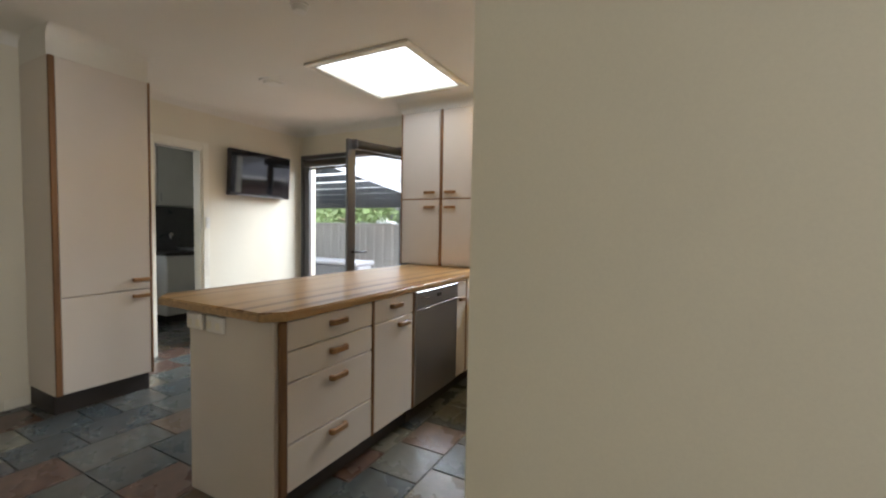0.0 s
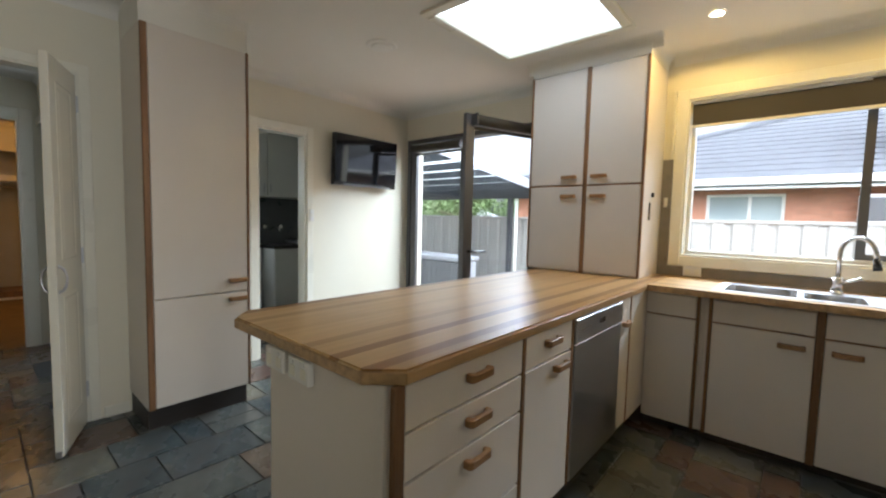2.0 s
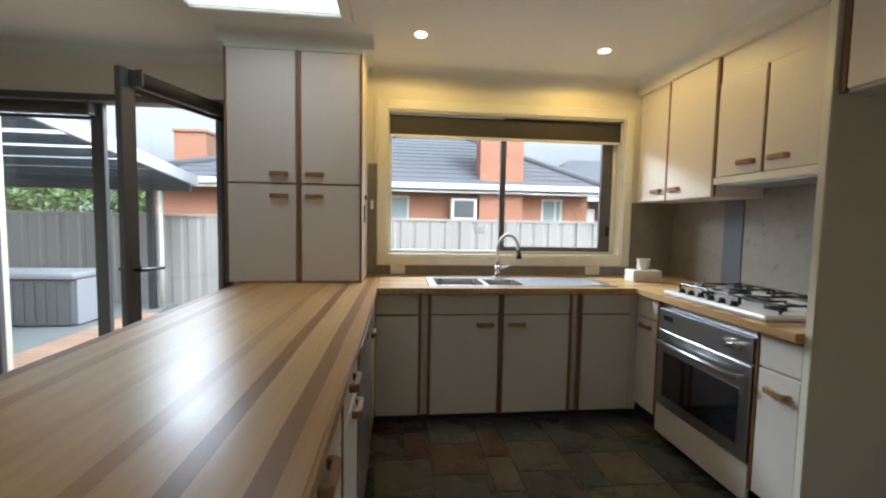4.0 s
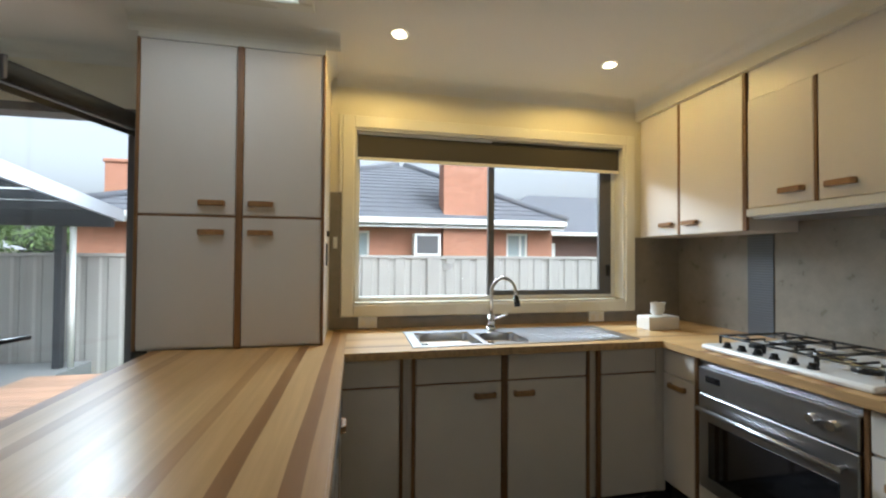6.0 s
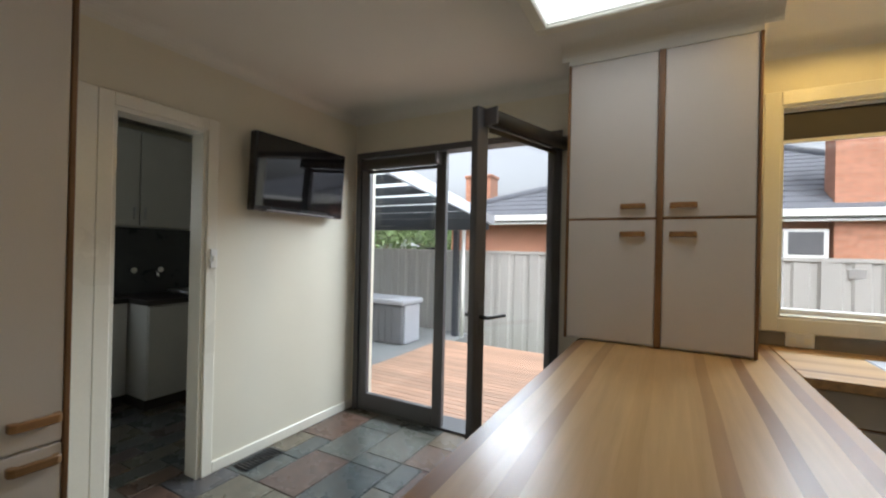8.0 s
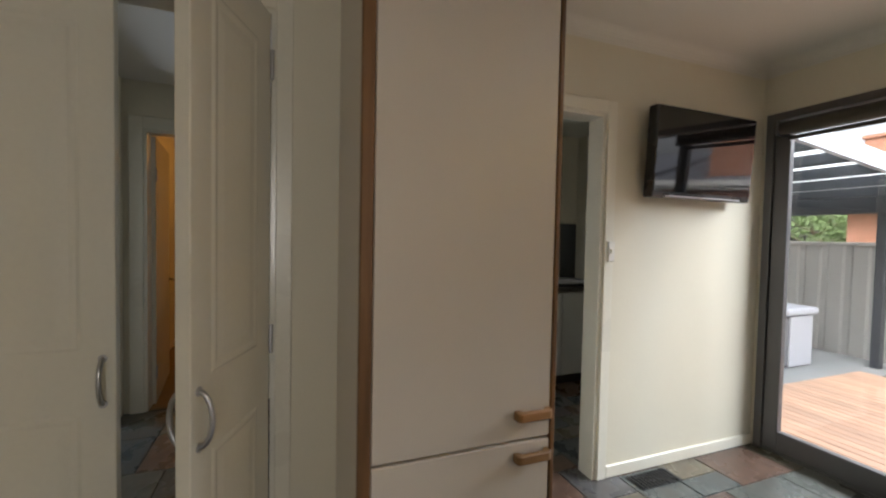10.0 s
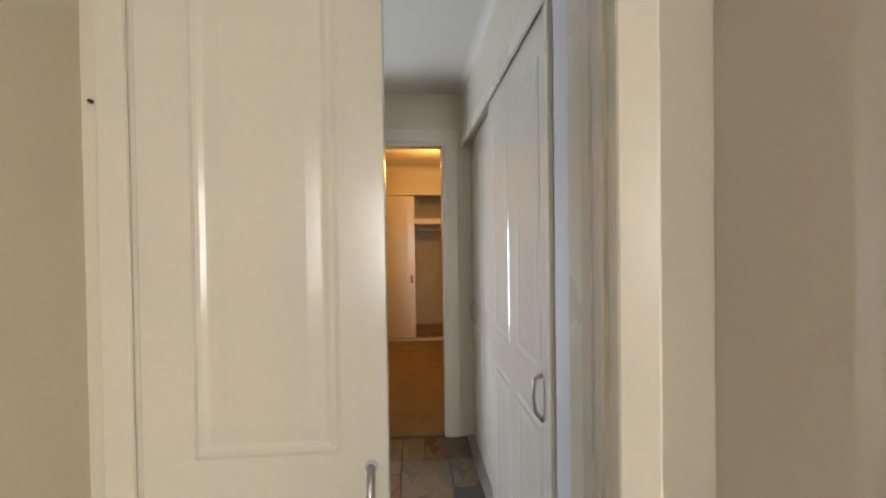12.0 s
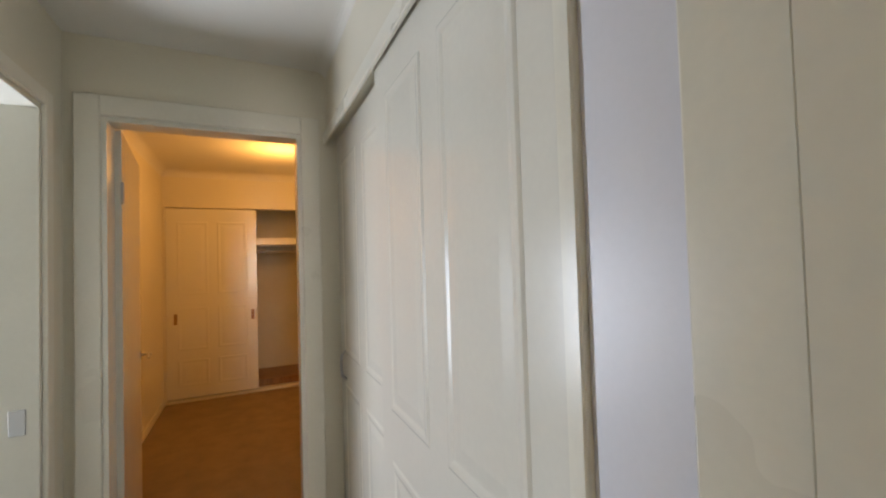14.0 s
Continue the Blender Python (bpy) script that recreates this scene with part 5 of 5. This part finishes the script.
def slope(y):
    return 2.33 - (y - 4.9) * 0.118


for i in range(7):
    y = 5.0 + i * 0.52
    part("rafter", B(PX0, PX1 - 0.05, y - 0.025, y + 0.025, slope(y) - 0.12, slope(y) - 0.012), DARKSTEEL, pg, "dark rafter")
for i in range(6):
    y0, y1 = 5.03 + i * 0.52, 5.49 + i * 0.52
    bm = bmesh.new()
    box(bm, PX0, PX1 - 0.06, y0, y1, 0, 0.012)
    for v in bm.verts:
        v.co.z += slope(v.co.y) - 0.010
    part("roof_sheet", bm, POLYROOF, pg, "white roof sheet")
bm = bmesh.new()
box(bm, PX1 - 0.045, PX1, 4.9, 8.25, -0.12, 0.04)
for v in bm.verts:
    v.co.z += slope(v.co.y)
part("side_fascia", bm, FASCIA, pg, "pale side fascia")
part("front_beam", B(PX0, PX1 - 0.05, 8.05, 8.13, slope(8.1) - 0.23, slope(8.1) - 0.02), DARKSTEEL, pg, "dark front beam")
for px in (-5.35, -9.4):
    part("post", B(px - 0.045, px + 0.045, 8.04, 8.13, -0.16, slope(8.1) - 0.235, bevel=0.004), DARKSTEEL, pg, "dark square post")
part("downpipe", cyl(bmesh.new(), (-5.21, 8.09, -0.16), (-5.21, 8.09, 1.72), 0.035, n=14), WHITEPAINT, pg, "white downpipe", True)

# spa with cover
sp = thing("spa", pose(-6.75, 7.4, -0.16), "covered spa with dark slatted front on the paving", "spa")
part("cabinet", B(-7.85, -5.68, 6.92, 7.45, -0.16, 0.47, bevel=0.05, seg=3), GREYCOVER, sp, "dark grey cabinet")
part("cover", B(-7.89, -5.64, 6.88, 7.49, 0.472, 0.56, bevel=0.03, seg=2), SPACOVER, sp, "pale padded cover")
for i in range(16):
    xx = -7.78 + i * 0.128
    part("slat", B(xx, xx + 0.112, 6.906, 6.919, -0.13, 0.45, bevel=0.004), GREYCOVER, sp)
part("side_panel", B(-5.679, -5.66, 6.97, 7.40, -0.14, 0.46, bevel=0.004), SPACOVER, sp, "pale side panel")
solid("storage_box", B(-8.9, -8.1, 7.3, 8.0, -0.16, 0.80, bevel=0.04, seg=2), WHITEPAINT, "pale plastic storage box beside the spa", "storage box")

# neighbour's house
ho = thing("neighbour_house", pose(-2.0, 14.0, -0.36), "single-storey red brick house with grey tiled hip roof", "house")
HY = 12.0


def brick_wall(x0, x1, holes, z1=2.2, y=HY):
    bm = bmesh.new()
    at = x0
    for a, b, c, d in sorted(holes):
        box(bm, at, a, y, y + 0.22, -0.36, z1)
        box(bm, a, b, y, y + 0.22, -0.36, c)
        box(bm, a, b, y, y + 0.22, d, z1)
        at = b
    box(bm, at, x1, y, y + 0.22, -0.36, z1)
    return bm


HW = [(-2.58, -1.18, 0.4, 1.98), (2.40, 3.0, 0.2, 1.98), (-5.6, -4.4, 1.5, 1.98)]
part("wall", brick_wall(-7.5, 3.7, HW[:2]), BRICK, ho, "red brick wall")
part("side_wall", B(-7.5, -7.28, HY + 0.22, 19.0, -0.36, 2.2), BRICK, ho, "red brick side wall")
part("side_wall", B(3.48, 3.7, HY + 0.22, 19.0, -0.36, 2.2), BRICK, ho, "red brick side wall")
for a, b, c, d in HW[:2]:
    w = part("window", box(box(box(box(box(bmesh.new(), a, a + 0.06, HY + 0.03, HY + 0.1, c, d), b - 0.06, b, HY + 0.03, HY + 0.1, c, d), a + 0.06, b - 0.06, HY + 0.03, HY + 0.1, d - 0.06, d),
                                  a + 0.06, b - 0.06, HY + 0.03, HY + 0.1, c, c + 0.06), (a + b) / 2 - 0.03 + 0.1, (a + b) / 2 + 0.03 + 0.1, HY + 0.03, HY + 0.1, c + 0.06, d - 0.06), WHITEPAINT, ho, "white window frame")
    part("pane", B(a + 0.05, b - 0.05, HY + 0.06, HY + 0.068, c + 0.05, d - 0.05), mat("dull_pane", (0.34, 0.40, 0.42), 0.12, var=0.04, bump=0), w, "grey reflecting pane")
part("eave_lining", B(-8.0, 3.8, HY - 0.5, HY, 2.10, 2.13), WHITEPAINT, ho, "white eave lining")
gu = part("gutter", B(-8.05, 3.85, HY - 0.58, HY - 0.5, 2.13, 2.28, bevel=0.02, seg=2), WHITEPAINT, ho, "white gutter")
part("fascia", B(-8.0, 3.8, HY - 0.5, HY - 0.47, 2.05, 2.25), WHITEPAINT, ho, "white fascia board")
part("downpipe", cyl(bmesh.new(), (-4.45, HY - 0.06, -0.36), (-4.45, HY - 0.06, 2.1), 0.05, n=12), WHITEPAINT, ho, "white downpipe", True)
# hip roof laid in overlapping courses
RZ, RY0, RY1, RXA, RXB, RH = 2.27, HY - 0.56, 20.6, -8.05, 3.85, 2.2
INA, INB, INY = 7.95, 3.7, 4.5      # run of the west and east hips and of the front slope
n = 15
rf = part("roof_backing", B(-7.4, 3.6, HY + 0.3, 18.9, 2.14, 2.2), WHITEPAINT, ho)
for side in ("front", "east", "west"):
    bm = bmesh.new()
    for k in range(n):
        u0, u1 = k / n, (k + 1) / n + 0.02
        lift = 0.035

        def pt(u, s, up):
            hz = RZ + RH * u + up
            xa, xb = RXA + INA * u, RXB - INB * u
            ya, yb = RY0 + INY * u, RY1 - INY * u
            if side == "front":
                return (xa + (xb - xa) * s, ya, hz)
            if side == "east":
                return (xb, ya + (yb - ya) * s, hz)
            return (xa, yb + (ya - yb) * s, hz)
        seg = 40 if side == "front" else 20
        low = [bm.verts.new(pt(u0, s / seg, lift + 0.014 * (s % 2))) for s in range(seg + 1)]
        high = [bm.verts.new(pt(u1, s / seg, 0.0)) for s in range(seg + 1)]
        foot = [bm.verts.new(pt(u0, s / seg, -0.012)) for s in range(seg + 1)]
        for s in range(seg):
            bm.faces.new((low[s], low[s + 1], high[s + 1], high[s]))
            bm.faces.new((foot[s], foot[s + 1], low[s + 1], low[s]))
    part("roof_slope", bm, ROOFTILE, ho, "grey concrete roof tiles in courses")
for x, run in ((RXB, -INB), (RXA, INA)):
    bm = tube(bmesh.new(), [(x, RY0, RZ + 0.05), (x + run, RY0 + INY, RZ + RH + 0.05)], 0.10, 10)
    part("hip_cap", bm, ROOFTILE, ho, "grey ridge capping", True)
ch = part("chimney", B(0.62, 1.76, HY - 0.35, HY + 0.25, -0.36, 4.5), BRICK, ho, "tall red brick chimney")
part("cap", B(0.57, 1.81, HY - 0.40, HY + 0.30, 4.502, 4.62, bevel=0.02), BRICK, ch)
ch = part("chimney", B(-9.5, -8.4, 17.0, 17.8, -0.36, 4.35), BRICK, ho, "second red brick chimney")
part("cap", B(-9.55, -8.35, 16.95, 17.85, 4.352, 4.47, bevel=0.02), BRICK, ch)
ac = thing("air_conditioner", pose(0.22, HY - 0.2, 1.3), "white wall-mounted air conditioner on the brick wall", "air conditioner")
part("casing", B(-0.12, 0.56, HY - 0.34, HY - 0.002, 1.35, 1.92, bevel=0.02), WHITEPAINT, ac)
part("grille", B(-0.04, 0.48, HY - 0.352, HY - 0.341, 1.43, 1.86, bevel=0.004), GREYCOVER, ac, "grey front grille")
for i in range(8):
    z = 1.45 + i * 0.05
    part("louvre", B(-0.03, 0.47, HY - 0.360, HY - 0.3525, z, z + 0.02), DARKALU, ac)
part("bracket", B(-0.10, 0.54, HY - 0.30, HY - 0.002, 1.29, 1.348), DARKSTEEL, ac, "dark steel bracket")
# rear wing and the house beyond
h2 = thing("rear_house", pose(10.0, 19.0, -0.36), "far dark brick house wing under a grey hip roof", "house")
part("wall", B(3.8, 16.0, 16.5, 16.8, -0.36, 2.3), mat("brown_brick", (0.16, 0.10, 0.085), 0.9, var=0.15), h2)
part("door", B(5.2, 6.1, 16.46, 16.498, -0.3, 1.9), WHITEPAINT, h2, "white door")
bm = bmesh.new()
a, b, c, d = [bm.verts.new(p) for p in ((3.2, 15.9, 2.3), (16.6, 15.9, 2.3), (12.5, 20.0, 4.3), (6.5, 20.0, 4.3))]
e, f = [bm.verts.new(p) for p in ((3.2, 24.0, 2.3), (16.6, 24.0, 2.3))]
for q in ((a, b, c, d), (e, a, d), (b, f, c), (f, e, d, c)):
    bm.faces.new(q)
part("roof", bm, ROOFTILE, h2, "grey tiled hip roof")
part("gutter", B(3.2, 16.6, 15.84, 15.92, 2.16, 2.30, bevel=0.02), WHITEPAINT, h2, "pale gutter")
# garden shed far behind the fence
sh = thing("garden_shed", pose(-15.0, 19.0, -0.36), "small pale garden shed behind the fence", "shed")
part("wall", B(-15.8, -13.8, 18.6, 20.0, -0.36, 1.5), WHITEPAINT, sh)
bm = bmesh.new()
prism(bm, [(-15.95, 1.5), (-13.65, 1.5), (-14.8, 2.0)], "y", 18.4, 20.2)
part("roof", bm, FASCIA, sh)


def tree(x, y, h, spread, seed):
    rng = random.Random(seed)
    t = thing("tree", pose(x, y, -0.36), "leafy green garden tree behind the fence", "tree", "garden trees")
    bm = bmesh.new()
    limbs = []
    tube_pts = [(x, y, -0.36), (x + 0.05, y, h * 0.25), (x - 0.05, y + 0.1, h * 0.5)]
    for p, q, r0, r1 in ((tube_pts[0], tube_pts[1], 0.16, 0.12), (tube_pts[1], tube_pts[2], 0.12, 0.08)):
        cyl(bm, p, q, r0, r1, 8)
    for k in range(7):
        a = k * math.tau / 7 + rng.random()
        s = tube_pts[1 if k % 2 else 2]
        e = (x + math.cos(a) * spread * 0.6, y + math.sin(a) * spread * 0.6, h * (0.55 + 0.35 * rng.random()))
        cyl(bm, s, e, 0.06, 0.02, 6)
        limbs.append(e)
    part("trunk", bm, BARK, t, "brown trunk with limbs")
    verts, faces = [], []
    for e in limbs + [(x, y, h * 0.85)]:
        for c in range(9):
            cx, cy, cz = (e[0] + rng.gauss(0, spread * 0.28), e[1] + rng.gauss(0, spread * 0.28), e[2] + rng.gauss(0, h * 0.11))
            for l in range(34):
                p = Vector((cx + rng.gauss(0, 0.22), cy + rng.gauss(0, 0.22), cz + rng.gauss(0, 0.18)))
                d1 = Vector((rng.uniform(-1, 1), rng.uniform(-1, 1), rng.uniform(-1, 1))).normalized()
                d2 = d1.orthogonal().normalized()
                s = rng.uniform(0.07, 0.13)
                i = len(verts)
                verts += [p - d1 * s, p + d2 * s * 0.45, p + d1 * s, p - d2 * s * 0.45]
                faces.append((i, i + 1, i + 2, i + 3))
    me = bpy.data.meshes.new("crown")
    me.from_pydata([tuple(v) for v in verts], [], faces)
    me.materials.append(LEAF)
    o = new("crown", me)
    o.parent = t
    o.matrix_parent_inverse = t.matrix_basis.inverted()
    tagged(o, "loose crown of small green leaves", kind="stuff")
    return t


for i, (x, y, h, s) in enumerate(((-13.0, 15.5, 2.9, 2.0), (-16.0, 16.5, 2.6, 2.2), (-18.5, 21.0, 4.0, 2.8), (-21.0, 24.0, 4.0, 3.0), (-24.0, 20.0, 4.2, 3.0), (-14.0, 24.0, 3.4, 2.6), (-11.0, 22.0, 2.6, 2.0), (-29.0, 27.0, 5.0, 3.5))):
    tree(x, y, h, s, i + 3)

# ---- slate tiles, laid in mixed sizes ----
floor = bpy.data.objects["floor"]
MOD = 0.15
FX0, FY0 = -6.19, 0.14
NXC, NYC = int((0.30 - FX0) / MOD), int((NY - FY0) / MOD) + 1
rng = random.Random(11)
taken = [[False] * NYC for _ in range(NXC)]
SIZES = [(2, 2)] * 4 + [(3, 2), (2, 3), (2, 3), (3, 3), (1, 2), (2, 1)]
shapes = {}
count = 0


def tile_mesh(a, b):
    if (a, b) not in shapes:
        w, h, g, k = a * MOD, b * MOD, 0.0018, 0.003
        bm = bmesh.new()
        lo = [bm.verts.new(p) for p in ((g, g, -0.006), (w - g, g, -0.006), (w - g, h - g, -0.006), (g, h - g, -0.006))]
        hi = [bm.verts.new(p) for p in ((g + k, g + k, 0.0), (w - g - k, g + k, 0.0), (w - g - k, h - g - k, 0.0), (g + k, h - g - k, 0.0))]
        for i in range(4):
            j = (i + 1) % 4
            bm.faces.new((lo[i], lo[j], hi[j], hi[i]))
        bm.faces.new(hi)
        shapes[a, b] = mesh_of("slate_tile", bm, SLATE)
    return shapes[a, b]


def wanted(x, y):
    """Inside the rooms whose floor is seen, and not under the fixed cabinets."""
    if x < WB - 0.1:
        return (y < 2.0 and y < HN + 0.02) or y > 2.1
    return y < NY and not (x > -2.0 and x < -1.75 and y > 1.7) and (y > 0.42 or x < WX)


for j in range(NYC):
    for i in range(NXC):
        if taken[i][j]:
            continue
        pick = SIZES[rng.randrange(len(SIZES))]
        for a, b in (pick, (2, 2), (1, 2), (2, 1), (1, 1)):
            if i + a <= NXC and j + b <= NYC and not any(taken[i + p][j + q] for p in range(a) for q in range(b)):
                break
        for p in range(a):
            for q in range(b):
                taken[i + p][j + q] = True
        x, y = FX0 + i * MOD, FY0 + j * MOD
        if not wanted(x + a * MOD / 2, y + b * MOD / 2):
            continue
        t = new("slate_tile", tile_mesh(a, b))
        t.parent = floor
        t.location = (x, y, rng.uniform(-0.0008, 0.0008))
        count += 1
